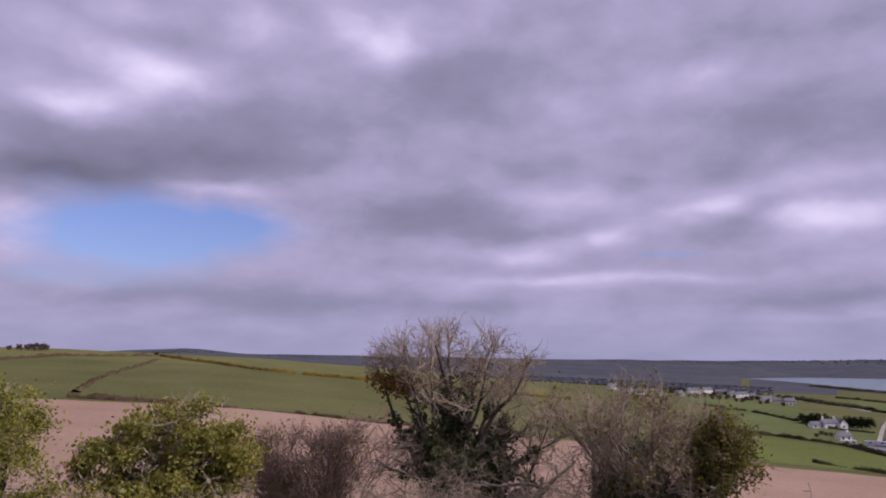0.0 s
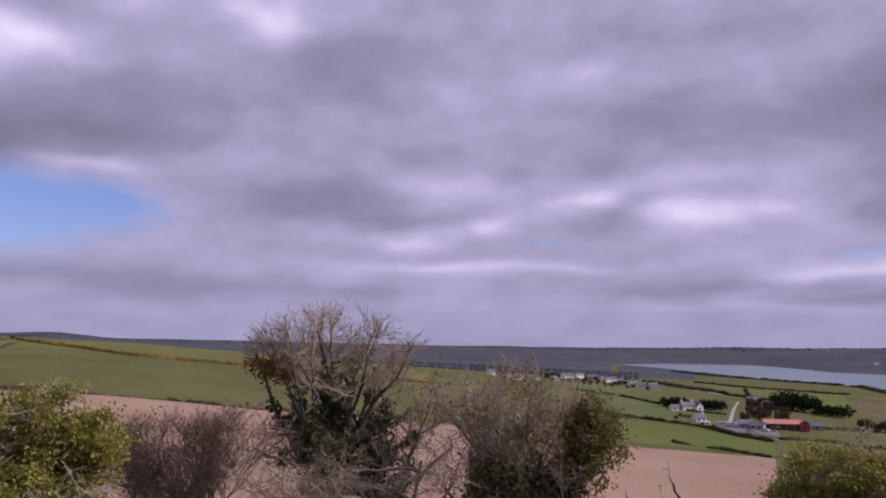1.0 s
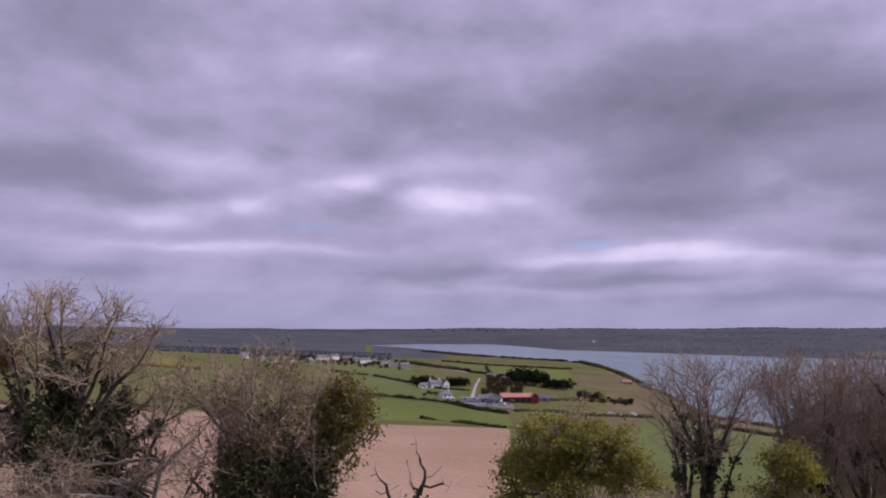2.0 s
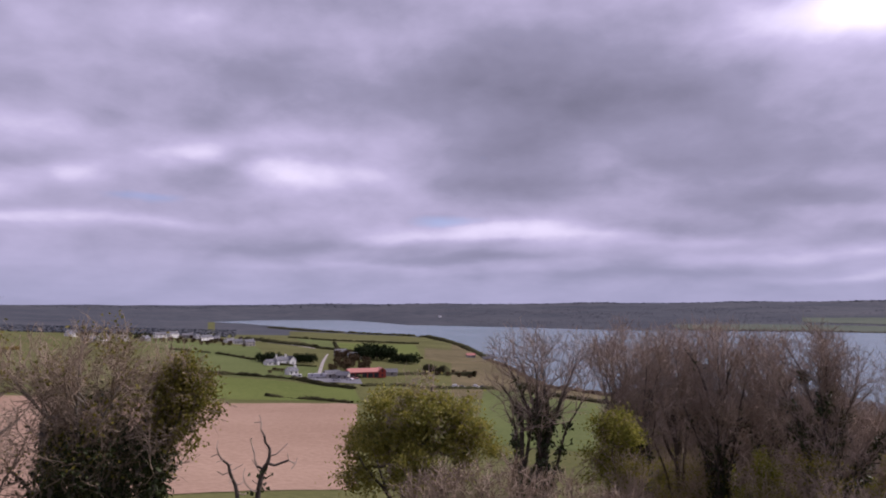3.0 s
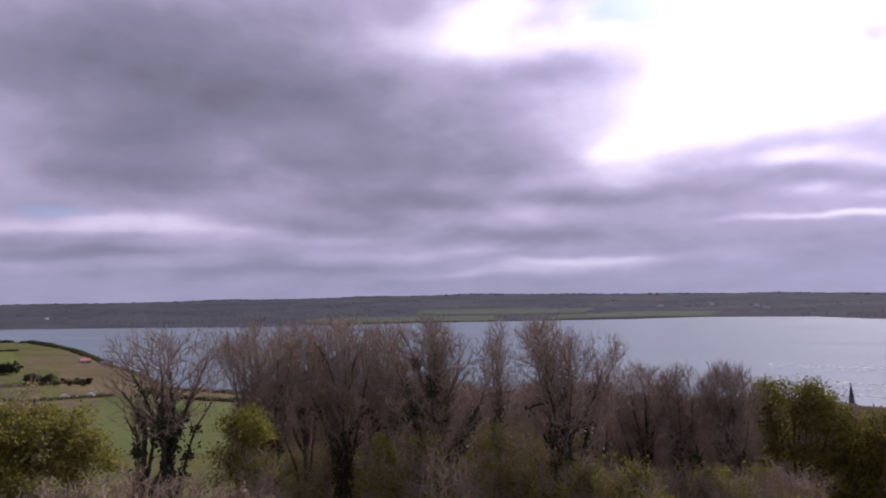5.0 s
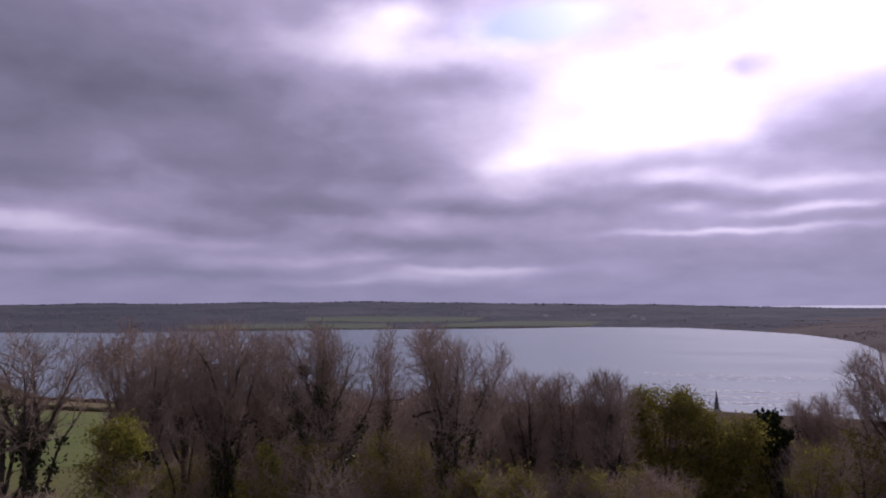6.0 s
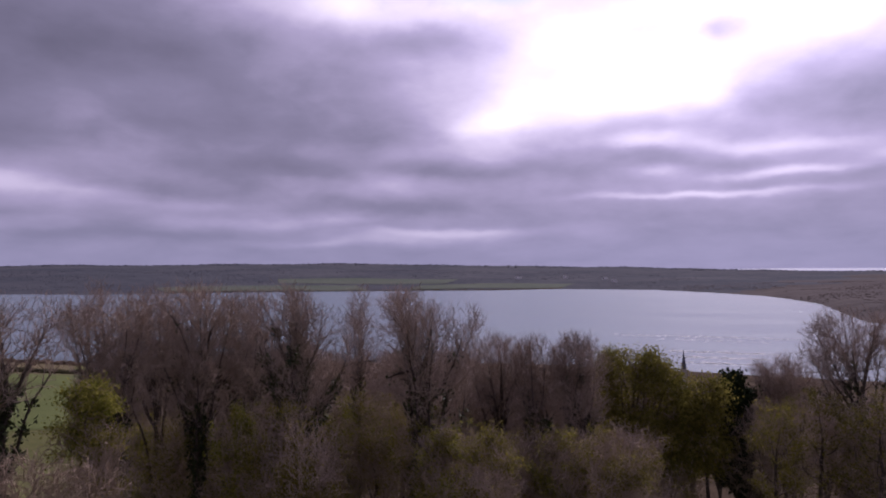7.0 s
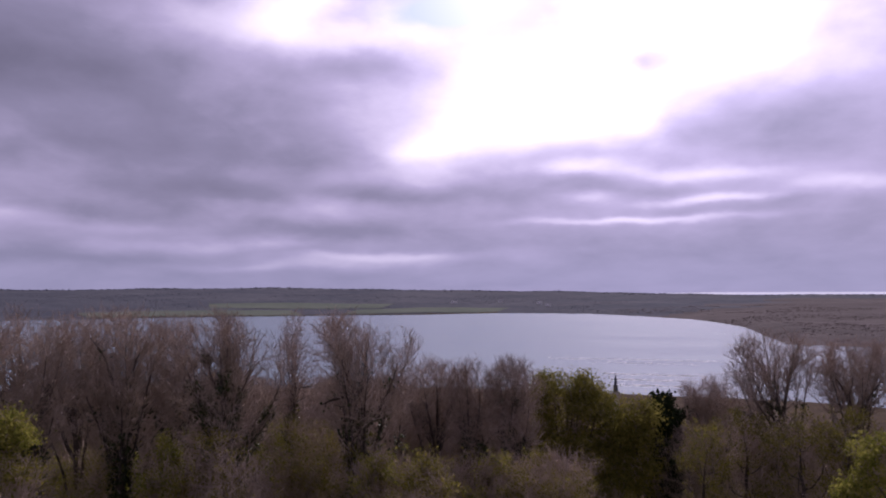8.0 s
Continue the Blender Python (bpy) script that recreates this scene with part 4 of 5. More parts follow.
def tree(name, seed, az, r, lobes, label, stems=1, count=900, step=0.42, leaf_n=0, leaf_size=0.14, leaf_mat=None, ivy_n=0, ivy_top=-5.0, ivy_size=0.15,
         twig_mat=None, twig_n=2, twig_len=0.9, twig_r=0.014, trunk_r=0.32, trunk_mat=None, fill=0.22, category="tree", group="", extra=(), thick=0.011, forks=3, gappy=0.05, jitter=0.13, rise=0.3, stem_to=(), limbs=0, clumps=0, droop=0.0, dense=0):
    """A tree rooted at a bearing and distance; lobes are (bearing, elevation, half width, half height) of its crown in degrees from the lookout."""
    rng = np.random.default_rng(seed)
    base = on_ground(az, r, -0.2)
    ell = []
    for la, le, lw, lh in lobes:
        c = at(la, r, 60 + r * math.tan(radians(le))) - base
        w = r * math.tan(radians(lw))
        ell.append((c, (w, w, r * math.tan(radians(lh)))))
    ends = [at(a, r, 60 + r * math.tan(radians(e))) - base for a, e in stem_to]
    if not ends:
        for k in range(stems):
            c, q = ell[k % len(ell)]
            ends.append(Vector((c.x * 0.5, c.y * 0.5, max(2.0, ell[0][0].z - ell[0][1][2] * 1.75))))
    st, girth = [], []
    for k, end in enumerate(ends):
        off = Vector(rng.normal(0, 0.35 if len(ends) > 1 else 0.05, 3))
        n = max(3, int(end.length / step))
        pts = []
        for q in range(n + 1):
            u = q / n
            p = Vector((off.x, off.y, 0)).lerp(end, u)
            bend = math.sin(u * math.pi)
            p += Vector((math.sin(u * 6 + seed + k * 2), math.cos(u * 5 + seed + k), 0)) * 0.35 * bend
            pts.append(p)
            girth.append(trunk_r * (1 - 0.55 * u))
        st.append(pts)
    stems = len(ends)
    hang = [-1] * stems
    first = np.cumsum([0] + [len(p) for p in st])
    for k in range(limbs):
        j = k % stems
        node = int(len(st[j]) * rng.uniform(0.5, 0.98))
        p0 = st[j][node]
        c, q = ell[k] if k < len(ell) else ell[0] if k % 2 and len(ell) < 6 else ell[int(rng.integers(0, len(ell)))]
        a, up = k * 2.4 + rng.uniform(-0.5, 0.5), rng.uniform(-0.1, 0.9)
        flat = math.sqrt(1 - up * up)
        p2 = Vector(c) + Vector((math.cos(a) * flat * q[0], math.sin(a) * flat * q[1], (up - droop) * q[2])) * 0.8
        lean = rng.uniform(0.3, 0.65)
        p1 = Vector((p0.x + (p2.x - p0.x) * lean, p0.y + (p2.y - p0.y) * lean, p0.z + (p2.z - p0.z) * (1.0 - lean) + droop * 1.5))
        n = max(4, int((p2 - p0).length / step))
        sway, pts = Vector(rng.normal(0, 1, 3)), []
        for u in (np.arange(n) + 1) / n:
            p = p0 * (1 - u) ** 2 + p1 * (2 * u * (1 - u)) + p2 * u * u
            pts.append(p + sway * 0.16 * math.sin(u * 9 + k) * u)
            girth.append(trunk_r * (0.5 - 0.42 * u))
        st.append(pts)
        hang.append(int(first[j]) + node)
    if dense:
        pos, par, rad = ramify(rng, st, hang, girth, ell, step, jitter, rise, stems, dense)
        n = len(pos)
    else:
        pos, par = colonise(rng, st, hang, ell, step, count, 0.0, jitter)
        n = len(pos)
        w = np.full(n, thick ** 2.2)
        for k in range(n - 1, -1, -1):
            if par[k] >= 0:
                w[par[k]] += w[k]
        rad = w ** (1 / 2.2)
        rad *= min(1.0, trunk_r / rad.max())
        rad = np.maximum(rad, 0.008)
        rad[:len(girth)] = np.maximum(rad[:len(girth)], girth)
    segs = [(pos[par[k]], pos[k], min(rad[par[k]], rad[k] * 1.25), rad[k]) for k in range(n) if par[k] >= 0]
    root = np.zeros(n, int)
    born = -1
    for k in range(n):
        if par[k] < 0:
            born += 1
            root[k] = born
        else:
            root[k] = root[par[k]]
    stem_of = [root[k] for k in range(n) if par[k] >= 0]
    wood = [s for s in segs if s[3] > 0.035]
    twig = [s for s in segs if s[3] <= 0.035]
    out = np.where(rad < 0.03)[0]
    tips = []
    spikes = []
    for k in out:
        for _ in range(twig_n):
            d0 = pos[k] - pos[par[k]]
            d0 = Vector(d0 / (np.linalg.norm(d0) + 1e-6)) * 0.7 + Vector(rng.normal(0, 0.6, 3)) + Vector((0, 0, rise))
            d0.normalize()
            p, ln = Vector(pos[k]), twig_len * rng.uniform(0.4, 0.9)
            p1 = p + d0 * ln
            twig.append((p, p1, twig_r, twig_r * 0.7))
            for _ in range(forks):
                q = p.lerp(p1, rng.uniform(0.35, 1.0))
                d1 = (d0 * 0.8 + Vector(rng.normal(0, 0.5, 3))).normalized()
                spikes.append((q, q + d1 * twig_len * rng.uniform(0.35, 0.8), twig_r * 0.75))
            tips.append(p1)
    thing = new(name)
    thing.location = base
    for k in range(stems):
        mine = [s for s, q in zip(segs, stem_of) if q == k and s[3] > 0.035]
        if mine:
            piece("trunk", mesh("trunk", *tubes(mine, 6), trunk_mat or BARK, True), thing)
    piece("twig_crown", mesh("twig_crown", *joined(tubes(twig, 3), cones(spikes)), twig_mat or TWIG), thing)
    tips += [Vector(pos[k]) for k in out]
    if leaf_n:
        full = [v for v in tips if noise.noise(v * 0.6 + Vector((seed, 0, 0))) > -gappy] or tips
        pick = np.array(full)[rng.integers(0, len(full), leaf_n)]
        if clumps:
            heads = np.array(full)[rng.integers(0, len(full), clumps)]
            pick = heads[rng.integers(0, clumps, leaf_n)] + rng.normal(0, 1, (leaf_n, 3)) * rng.uniform(0.5, 1.3, (leaf_n, 1)) * np.array((0.3, 0.3, 0.17)) * r / 35
        piece("crown", mesh("crown", *leaves(pick, leaf_size, rng, fill), leaf_mat or LEAF), thing)
    for (la, le, lw, lh), cnt, mat_, txt in extra:
        c = np.array(at(la, r, 60 + r * math.tan(radians(le))) - base)
        q = np.array(tips + [Vector(p) for p in pos])
        q = q[(((q - c) / np.array((r * radians(lw), r * radians(lw), r * radians(lh)))) ** 2).sum(1) < 1.0]
        if len(q):
            piece("foliage", mesh("foliage", *leaves(q[rng.integers(0, len(q), cnt)], leaf_size, rng, 0.16), mat_), thing, txt)
    if ivy_n:
        top = 60 + r * math.tan(radians(ivy_top)) - base.z
        cand = [s for s in wood if s[1][2] < top * rng.uniform(0.5, 1.08) and s[2] > 0.06]
        wt = np.array([s[2] ** 0.5 for s in cand])
        who = rng.choice(len(cand), ivy_n, p=wt / wt.sum())
        pts = []
        for q in who:
            s = cand[q]
            pts.append(Vector(s[0]).lerp(Vector(s[1]), rng.uniform()) + Vector(rng.normal(0, 1, 3)).normalized() * (s[2] + (0.18 + 0.75 * max(0, 0.35 + noise.noise(Vector(s[0]) * 0.7))) * rng.uniform() ** 0.6))
        piece("ivy", mesh("ivy", *leaves(pts, ivy_size, rng, 0.06), IVY), thing, "dark glossy ivy")
    return tagged(thing, label, category, group)


BARE = "leafless broadleaf tree with fine brown twigs"
# bushes and old trees along the ploughed field
tree("willow", 1, -31, 30, ((-31.6, -6.3, 3.3, 4.1), (-30.2, -10, 2.6, 2.5), (-26.8, -11.4, 2.2, 1.0)), "young willow with pale yellow-green spring leaves", leaf_n=24000, leaf_size=0.07, leaf_mat=LEAF_YELLOW, trunk_r=0.15, fill=0.14, limbs=6, clumps=800, count=1300)
tree("leafy_tree", 2, -20, 31, ((-18.6, -5.4, 3.2, 2.6), (-21.4, -6.6, 2.8, 2.4), (-24.6, -8.0, 2.4, 2.2), (-16.4, -8.4, 2.4, 3.2), (-20.5, -11, 6, 3.4)), "bushy round tree with glossy yellow-green leaves",
     leaf_n=46000, leaf_size=0.085, leaf_mat=LEAF, count=1600, fill=0.1, limbs=10, clumps=520, thick=0.014)
tree("thicket_tree", 3, -8.5, 40, ((-10.5, -8.4, 4.6, 3.4), (-4.5, -7.6, 4.6, 3.2), (-13.6, -9.5, 2.5, 2.5)), "low twiggy reddish-brown leafless tree", stems=3, step=0.4, dense=1, twig_n=1, twig_len=0.8, twig_r=0.01, trunk_r=0.16, twig_mat=TWIG_RED, leaf_n=2600, leaf_size=0.08, leaf_mat=LEAF_OLIVE, gappy=-0.1, limbs=22)
tree("old_tree", 4, 2.0, 35, ((0.2, 0.0, 5.4, 2.7), (5.4, -1.4, 3.6, 2.6), (-3.2, -0.9, 2.6, 1.7), (6.6, -6.0, 3.0, 2.4), (-2.4, -8.0, 3.0, 2.4), (2.4, -9.4, 4.4, 2.8), (2.2, -2.6, 4.8, 1.7)), "old leafless tree with an ivy-clad trunk", stem_to=((-1.9, -4.2), (1.9, -4.4), (4.8, -4.0)), step=0.36,
     ivy_n=21000, ivy_top=-2.6, twig_mat=TWIG_PALE, twig_n=1, trunk_r=0.36, limbs=26, dense=1, rise=0.15, jitter=0.17, extra=(((-4.0, -2.0, 2.1, 0.9), 1500, LEAF_RUST, "withered orange-brown leaves"), ((2.4, -9.0, 4.2, 3.8), 4500, IVY, "mass of dark ivy")), leaf_size=0.1, twig_len=0.8, twig_r=0.009, forks=2)
tree("broken_tree", 41, 4.0, 31, ((0.0, -10.6, 3.4, 2.0), (-4.5, -10.8, 3.0, 2.0), (7.5, -9.4, 3.0, 2.2), (9.6, -6.2, 2.6, 2.4)), "low crooked leafless tree with pale drooping branches", stem_to=((1.0, -10.0), (7.6, -8.6)), step=0.4,
     twig_mat=TWIG_PALE, trunk_mat=BARK_PALE, twig_n=1, trunk_r=0.17, thick=0.02, limbs=16, jitter=0.24, droop=0.45, rise=-0.25, dense=1, forks=1, twig_r=0.01)
tree("crooked_tree", 5, 14.5, 33, ((15.8, -5.8, 5.2, 4.2), (10.4, -5.4, 3.4, 3.2), (20.2, -8.0, 2.8, 3.6), (14, -11, 6, 2.5)), "crooked leafless tree with pale lichened twigs and ivy", stem_to=((11.4, -7.8), (16.0, -7.4), (19.2, -8.6)), trunk_r=0.28, step=0.38,
     ivy_n=15000, ivy_top=-7.4, twig_mat=TWIG_PALE, trunk_mat=BARK_PALE, twig_n=1, limbs=20, dense=1, forks=2, twig_r=0.01, jitter=0.2, leaf_n=2600, leaf_mat=LEAF_OLIVE, gappy=-0.1, extra=(((20.8, -7.2, 2.8, 3.8), 8000, LEAF_OLIVE, "sparse young olive-green leaves"), ((14.5, -11.0, 5.0, 2.6), 7000, IVY, "mass of dark ivy")), leaf_size=0.085)
tree("dead_sapling", 6, 26, 26, ((22.9, -11.0, 0.7, 1.8), (25.8, -9.6, 1.0, 2.4), (28.3, -11.3, 1.0, 1.2), (25.2, -12.5, 1.6, 1.6)), "dead bare sapling with few crooked branches", stems=2, count=110, step=0.25, twig_n=0, trunk_r=0.13, thick=0.018, ivy_n=900, ivy_top=-12, jitter=0.2)
tree("leafy_tree", 7, 37.2, 44, ((38.2, -6.2, 1.8, 1.5), (36.4, -8.2, 2.6, 1.7), (40.2, -8.5, 2.5, 1.7), (42.2, -10.2, 1.7, 1.4), (34.6, -10.6, 2.0, 1.5), (38, -11.8, 4.0, 2.2), (33.6, -12.8, 1.4, 1.0)), "round-headed tree in fresh yellow-green leaf",
     leaf_n=34000, leaf_size=0.1, count=1400, fill=0.1, leaf_mat=LEAF, limbs=9, clumps=430)
tree("bare_tree", 8, 46.6, 50, ((45.8, -3.9, 3.0, 2.6), (49.2, -4.4, 2.6, 2.6), (43.4, -6.0, 1.8, 1.8), (51.0, -6.6, 1.6, 1.8), (46.8, -7.6, 3.2, 1.8)), "open leafless tree with two ivy-wrapped stems", stem_to=((45.9, -7.6), (47.9, -7.4)), trunk_r=0.3, step=0.44, dense=0.75, twig_n=1, forks=1, twig_r=0.01,
     ivy_n=5200, ivy_top=-6.2, ivy_size=0.18, limbs=12, jitter=0.18)
tree("leafy_shrub", 34, 53.0, 50, ((53.0, -9.4, 1.5, 1.8), (52.2, -11.6, 2.0, 1.6)), "shrub in bright yellow-green leaf", leaf_n=7000, leaf_size=0.1, count=400, leaf_mat=LEAF_YELLOW, category="shrub", clumps=90, fill=0.1)
for k, (az, el, hw) in enumerate(((39.5, -12.4, 3.6), (44, -11.9, 3.8), (48.5, -12.6, 3.6), (52.5, -13.4, 3.0))):
    tree("grey_shrub", 90 + k, az, 27, ((az, el - 2.2, hw, 2.4), (az, el - 5, hw, 3)), "dense grey leafless shrub of upright stems", stems=4, count=900, step=0.3, twig_n=3, twig_mat=TWIG_PALE, category="shrub",
         group="shrubs at the wood's edge", trunk_r=0.1, twig_len=0.7)
# the wood between the lookout and the lough
WOOD = (
    (54.6, 58, ((53.9, -4.3, 3.1, 3.0), (55.8, -7.6, 3.4, 3.4)), 3500), (60.2, 60, ((59.8, -4.2, 3.4, 2.9), (60, -8.0, 3.8, 3.6)), 3500), (57.3, 66, ((57.0, -4.4, 2.6, 2.9), (57.4, -7.6, 2.8, 3.0)), 0),
    (67.3, 57, ((66.4, -4.4, 3.3, 2.8), (69.6, -5.6, 3.0, 2.8), (67, -9, 4.0, 3.5)), 14000), (63.8, 64, ((63.6, -4.8, 2.4, 3.0), (63.6, -8, 2.8, 3.2)), 5000), (72.4, 66, ((72.3, -4.0, 1.0, 2.6), (72.6, -7.6, 2.4, 2.4)), 1500),
    (77.4, 58, ((76.0, -4.4, 2.8, 2.6), (79.6, -5.2, 2.8, 2.5), (77.5, -8.6, 4.4, 3)), 4500), (83.3, 78, ((82.6, -7.2, 2.9, 2.2), (83.4, -9.6, 2.8, 2.6)), 0), (85.8, 74, ((85.9, -7.8, 2.0, 2.6), (86, -10.6, 2.2, 2.4)), 13000),
    (89.3, 72, ((89.2, -7.9, 2.3, 2.7), (89.0, -10.8, 2.4, 2.6)), 13000), (103.7, 84, ((103.6, -8.4, 2.2, 2.2),), 0), (108.6, 78, ((108.0, -5.6, 3.2, 2.6), (105.8, -7.6, 2.0, 2)), 3500), (113.0, 80, ((113.2, -6.0, 3.0, 2.5),), 3000),
    (117.5, 80, ((117.5, -6.2, 3.2, 2.5),), 3000),
)
for k, (az, r, lobes, ivy) in enumerate(WOOD):
    slim = lobes[0][2] < 1.2
    tree("bare_tree", 10 + k, az, r, lobes, BARE, dense=1, ivy_n=ivy, ivy_top=lobes[0][1] - (0.6 if ivy > 10000 else 1.6), group="trees of the wood", twig_n=1, ivy_size=0.17, step=0.46, twig_r=0.012, twig_len=1.1,
         forks=2, rise=0.4, jitter=0.13, limbs=5 if slim else 13, trunk_r=0.2 if slim else 0.34, stem_to=((az, lobes[0][1] - lobes[0][3] * 0.9),))
tree("leafy_tree", 30, 94.0, 78, ((92.6, -7.9, 1.9, 2.0), (94.8, -8.5, 1.9, 2.0), (96.6, -10.2, 1.7, 2.2), (92.8, -11.0, 2.2, 2.6), (95, -13.2, 3.2, 3.2)), "tall tree in dark yellow-green leaf", leaf_n=60000, leaf_size=0.12, leaf_mat=LEAF_OLIVE, count=1500, fill=0.3, step=0.5, limbs=14, clumps=900)
tree("leafy_tree", 32, 98.6, 76, ((98.5, -9.9, 1.3, 1.9), (98.3, -12.5, 1.4, 2.5)), "slender tree in olive-green leaf", leaf_n=14000, leaf_size=0.13, count=500, fill=0.25, leaf_mat=LEAF_OLIVE, clumps=260)
tree("conifer", 31, 100.7, 80, ((100.6, -9.6, 1.2, 2.2), (100.6, -12.6, 1.5, 3.2)), "dark green yew-like evergreen", leaf_n=16000, leaf_size=0.22, leaf_mat=LEAF_DARK, count=500, fill=0.3)
tree("leafy_shrub", 33, 115, 55, ((115.2, -11.2, 2.6, 2.0), (114, -13.5, 2.4, 2.4)), "shrub in bright yellow-green leaf", leaf_n=10000, leaf_size=0.12, count=500, leaf_mat=LEAF_YELLOW, category="shrub")
# undergrowth that closes the wood below the crowns
for k in range(22):
    az = 53.5 + k * 2.0 + (k * 37 % 10) * 0.1
    r = 50 + (k * 13 % 7) * 3 if az < 92 else 66 + (k * 13 % 5) * 3
    el = -10.6 - (k * 29 % 9) * 0.22 - (0.6 if az > 80 else 0)
    if 97.2 < az < 103.4:
        continue
    el += (k * 23 % 7) * 0.3 - (0.9 if az < 78 else 2.0)
    tree("undergrowth", 60 + k, az, r, ((az, el - 1.8, 2.6, 2.4), (az + 0.4, el - 4.6, 2.6, 3.0)), "tangled brown leafless undergrowth with a few young leaves", stems=3, step=0.5, dense=0.8, limbs=8, twig_n=1, twig_len=1.2, forks=1,
         twig_r=0.016, jitter=0.2, rise=0.45, category="shrub", group="undergrowth of the wood", trunk_r=0.13, trunk_mat=BARK_PALE if k % 3 == 0 else BARK, leaf_n=9000 if k % 4 == 1 else 5000, leaf_size=0.09, leaf_mat=LEAF_YELLOW if k % 4 == 1 else LEAF_OLIVE, gappy=-0.15)


# a second rank of the wood, further down the slope
back = []
for k in range(4):
    az, r = 58.0 + k * 9.5, 84 + k * 5
    el = (-8.0, -8.2, -9.4, -10.2)[k]
    back.append(tree("bare_tree", 130 + k, az, r, ((az, el, 2.3, 2.4), (az + 0.8, el - 2.5, 2.0, 2.4)), BARE, dense=1, limbs=14, step=0.5, twig_n=1, forks=2, twig_r=0.016, twig_len=1.2, rise=0.5, group="trees of the wood",
                     leaf_n=900 * (k % 2), leaf_size=0.1))
rng = np.random.default_rng(77)
for k in range(38):
    az = 54 + k * 1.68 + rng.uniform(-0.4, 0.4)
    r = 80 + (k % 4) * 13 + rng.uniform(-4, 4)
    src = back[k % 4]
    base = on_ground(az, r, -0.2)
    goal = 60 + r * math.tan(radians(rng.uniform(-6.6, -5.4) - (2.2 if az > 80 else 0) - (0.8 if az > 95 else 0))) - base.z
    tall = max(v[2] for c in src.children for v in c.bound_box)
    s = max(0.45, goal / tall)
    copy_thing(src, Matrix.Translation(base) @ Matrix.Rotation(rng.uniform(0, 6.28), 4, "Z") @ Matrix.Diagonal((s * 1.15, s * 1.15, s, 1)))
# half-leafed trees on the right of the glade
for k, (az, r, el, hw) in enumerate(((103.2, 70, -9.6, 2.0), (106.0, 74, -8.6, 2.4), (109.6, 70, -8.4, 2.6), (112.6, 72, -8.2, 2.4), (116.4, 70, -8.6, 2.6))):
    tree("young_tree", 140 + k, az, r, ((az, el - 2.0, hw, 2.2), (az + 0.4, el - 5.0, hw, 2.2)), "young tree with thin olive-green leaf", count=900, step=0.45, twig_n=2, leaf_n=5000, leaf_size=0.1,
         leaf_mat=LEAF_OLIVE, gappy=-0.1, rise=0.5, group="trees of the wood")

# ---- far woods: rounded crowns that nobody could count ----
ICO = bmesh.new()
bmesh.ops.create_icosphere(ICO, subdivisions=1, radius=1.0)
ICO_V = np.array([v.co[:] for v in ICO.verts])
ICO_F = np.array([[v.index for v in f.verts] for f in ICO.faces])
ICO.free()


def far_wood(places, size, material, label, seed):
    """Many uneven crowns, joined."""
    rng = np.random.default_rng(seed)
    n = len(places)
    p = np.array(places)
    s = size * rng.uniform(0.6, 1.4, (n, 1, 1))
    v = ICO_V[None] * (1 + rng.normal(0, 0.18, (n, len(ICO_V), 1))) * s * np.array([1.0, 1.0, 0.45]) + p[:, None]
    f = (np.arange(n)[:, None, None] * len(ICO_V) + ICO_F[None]).reshape(-1, 3)
    return tagged(new("far_wood", mesh("far_wood", v.reshape(-1, 3).tolist(), f.tolist(), material, True)), label, "woodland", kind="stuff")


def scatter(n, az0, az1, r0, r1, seed, keep=None, lift=0.6):
    rng = np.random.default_rng(seed)
    out = []
    while len(out) < n:
        az, r = rng.uniform(az0, az1), math.sqrt(rng.uniform(r0 * r0, r1 * r1))
        p = on_ground(az, r, lift)
        if p.z > 1.0 + lift and (keep is None or keep(az, r, p)):
            out.append(p)
    return out


far_wood(scatter(3600, -25, 24, 1110, 1700, 1), 3.6, CANOPY_HAZED, "dark leafless woodland behind a village", 1)
far_wood(scatter(1500, -24, 125, 4100, 4500, 4, lift=-1.0), 9.0, CANOPY_HAZED, "dark wooded ridge on the horizon", 4)


def ragged(az, r, p):
    return noise.noise(p / 260) + 0.5 * noise.noise(p / 70) > 0.02


far_wood(scatter(5200, 40, 98, 2000, 3600, 7, ragged, lift=-0.4), 2.6, CANOPY_HAZED, "ragged dark woods and hedgerows across the lough", 7)
far_wood(scatter(4000, 97, 124, 900, 2400, 8, ragged, lift=-0.3), 2.0, CANOPY_BROWN, "brown leafless woods on a low shore", 8)


def far_tree(name, seed, h, w, leaf_mat, label):
    """A small full tree for the fields: trunk, limbs and clumped leaves."""
    rng = np.random.default_rng(seed)
    thing = new(name)
    segs = [(Vector((0, 0, -0.3)), Vector((0, 0, h * 0.45)), 0.25, 0.16)]
    heads = []
    for k in range(9):
        a = k * 2.4
        q = Vector((math.cos(a) * w * 0.33, math.sin(a) * w * 0.33, h * rng.uniform(0.22, 0.8)))
        segs.append((Vector((0, 0, h * 0.18)), q, 0.1, 0.04))
        heads.append(q)
    piece("trunk", mesh("trunk", *tubes(segs, 5), BARK), thing)
    pts = []
    for k in range(520):
        q = heads[k % 9] + Vector(rng.normal(0, 1, 3)).normalized() * rng.uniform(0.4, 1) * w * 0.26
        pts.append(q)
    piece("crown", mesh("crown", *leaves(pts, 0.62, rng, 0.15), leaf_mat), thing)
    return tagged(thing, label, "tree", "field trees")


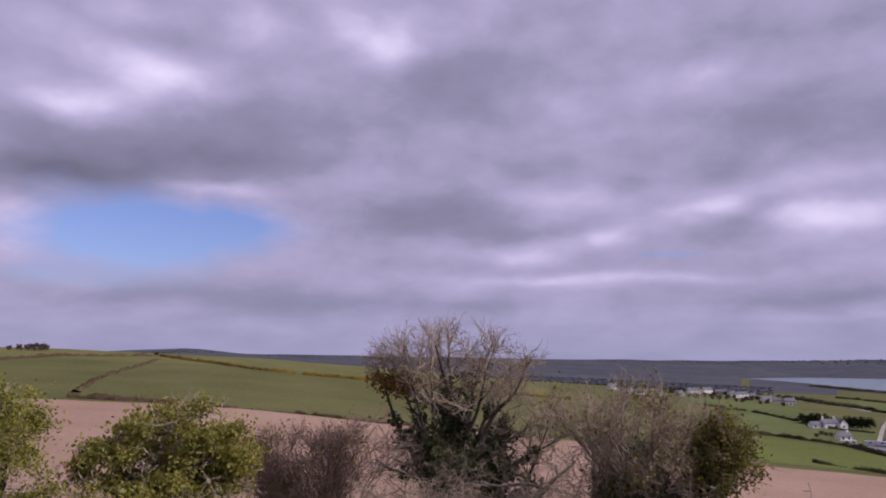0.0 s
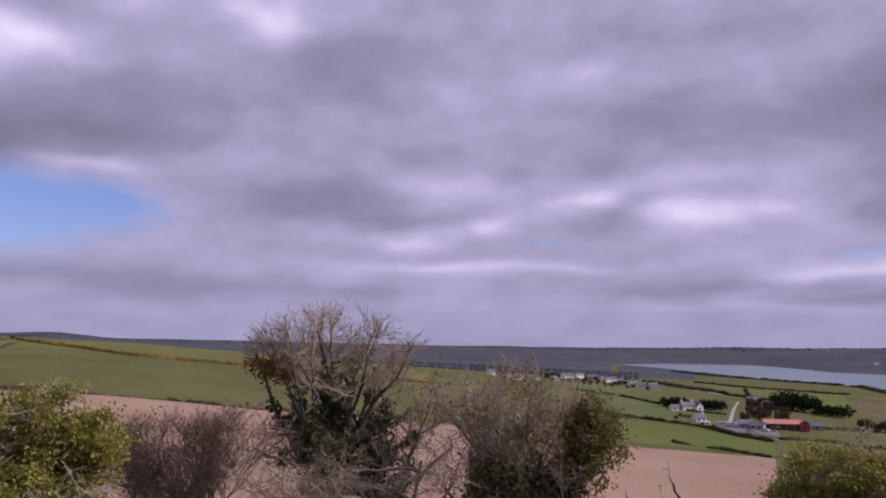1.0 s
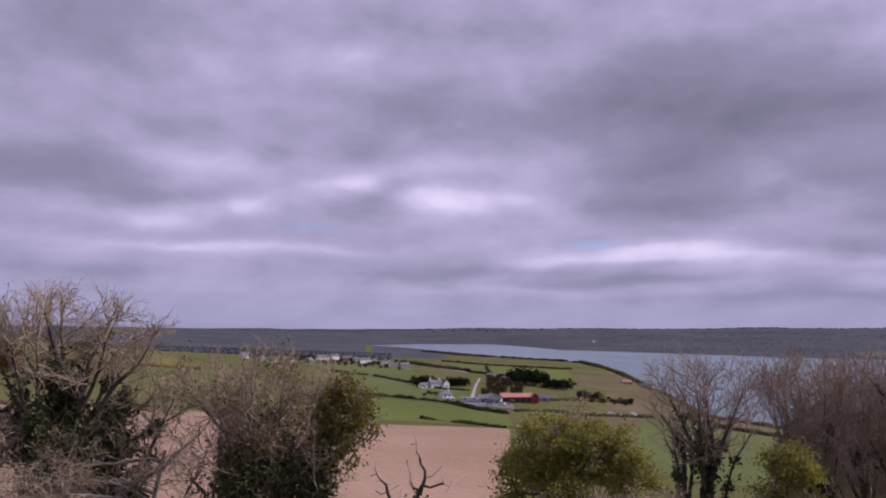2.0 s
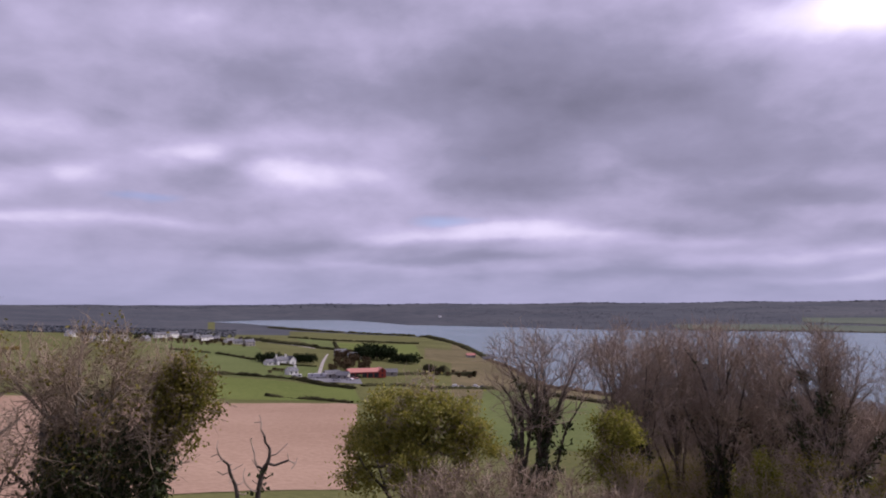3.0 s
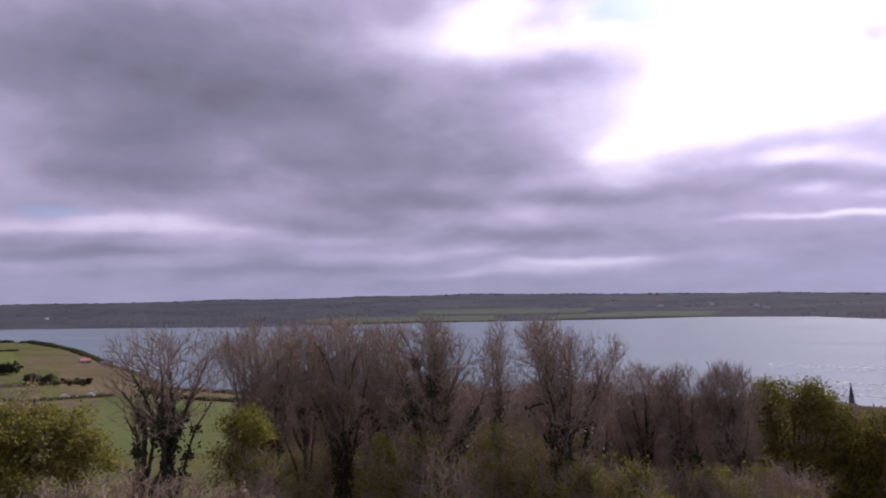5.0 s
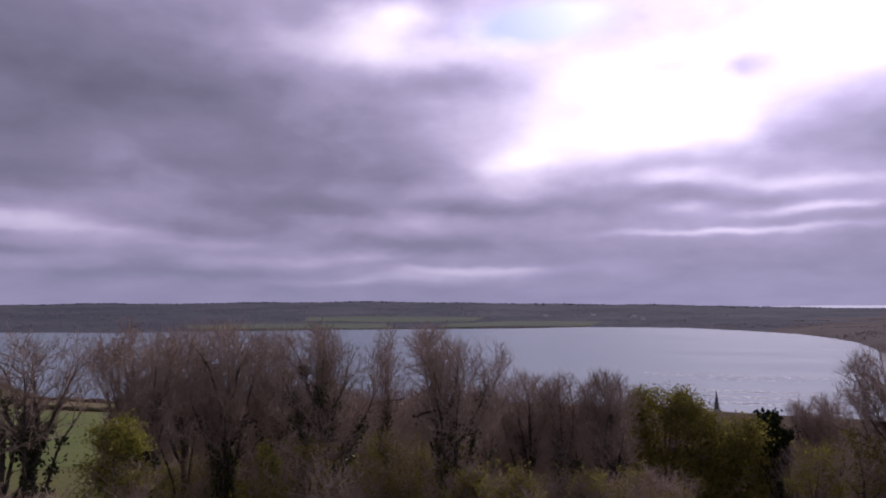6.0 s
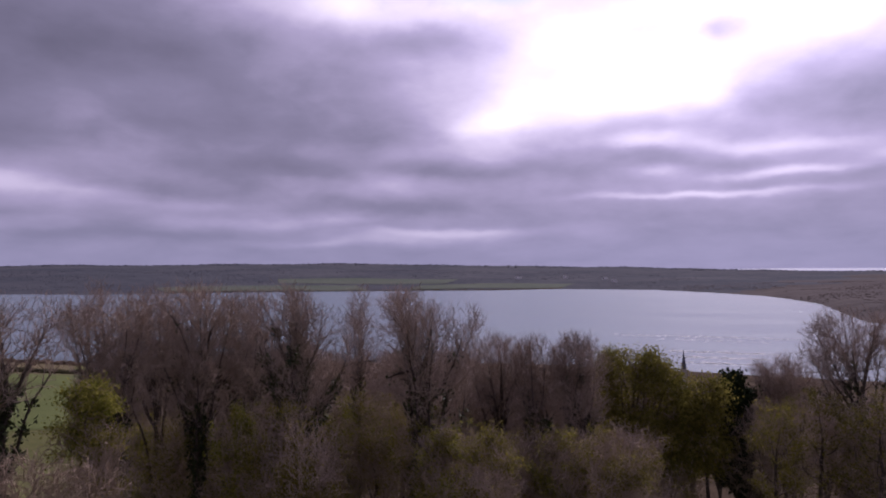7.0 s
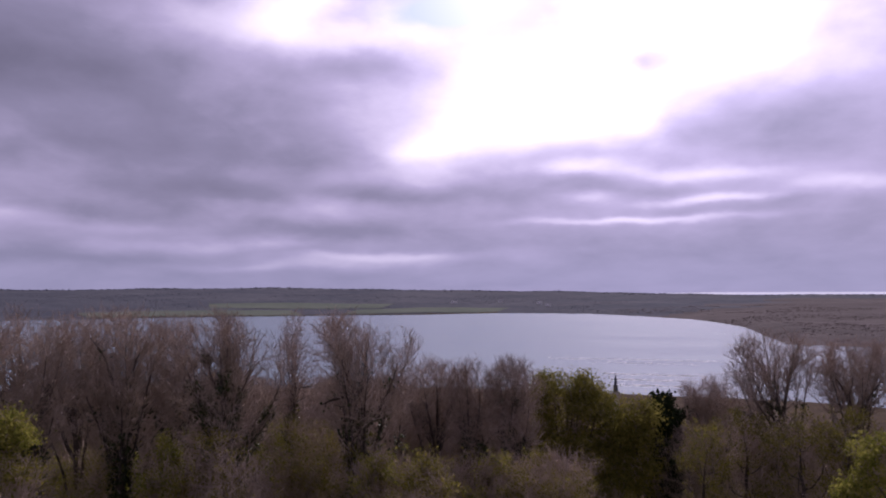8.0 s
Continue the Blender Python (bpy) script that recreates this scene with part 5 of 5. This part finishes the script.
def plant(src, spots, seed):
    rng = np.random.default_rng(seed)
    first = True
    for az, r, s in spots:
        m = Matrix.Translation(on_ground(az, r)) @ Matrix.Rotation(rng.uniform(0, 6.3), 4, "Z") @ Matrix.Diagonal((s * rng.uniform(0.85, 1.2), s, s * rng.uniform(0.85, 1.1), 1))
        if first:
            src.matrix_basis, first = m, False
        else:
            copy_thing(src, m)


dark = far_tree("field_tree", 3, 10, 9, LEAF_DARK, "dark evergreen tree near a farm")
plant(dark, [(33.3 + k * 0.28, 600 + (k * 7 % 5) * 9, 1.15 + 0.15 * (k % 3)) for k in range(9)] + [(36.1 + k * 0.3, 588 + k * 4 % 11, 0.8 + 0.1 * (k % 2)) for k in range(6)]
      + [(25.9 + k * 0.28, 550 - (k % 3) * 4, 0.72) for k in range(6)] + [(28.6 + k * 0.25, 540, 0.7) for k in range(5)] + [(17.2, 790, 0.7), (16.4, 800, 0.7), (17.8, 900, 0.8)], 5)
brown = far_tree("field_tree", 4, 9, 8, HEATHER, "brown leafless tree near a farm")
plant(brown, [(31.3 + (k * 0.37) % 2.6, 470 + (k * 53) % 170, 0.75 + 0.1 * (k % 4)) for k in range(26)] + [(38.5 + (k * 0.43) % 4, 500 + (k * 31) % 60, 0.5) for k in range(14)]
      + [(26.6 + k * 0.3, 462 + (k * 17) % 20, 0.4) for k in range(6)] + [(13 + (k * 0.71) % 12, 830 + (k * 61) % 260, 0.7) for k in range(40)] + [(18.4 + (k * 0.53) % 7, 760 + (k * 47) % 130, 0.55 + 0.1 * (k % 3)) for k in range(26)]
      + [(-30.6, 640, 0.6), (-30.0, 645, 0.75), (-29.5, 645, 0.85), (-29.1, 642, 0.95), (-28.7, 644, 0.95), (-28.4, 648, 0.8)], 6)
pale = far_tree("field_tree", 6, 8, 7, GORSE, "gorse bush with yellow flowers on a hillside")
plant(pale, [(-21.3, 650, 0.5), (-20.6, 640, 0.45), (-23.8, 480, 0.3), (-22.7, 560, 0.3), (-5.6, 340, 0.45), (-4.8, 338, 0.4)], 8)
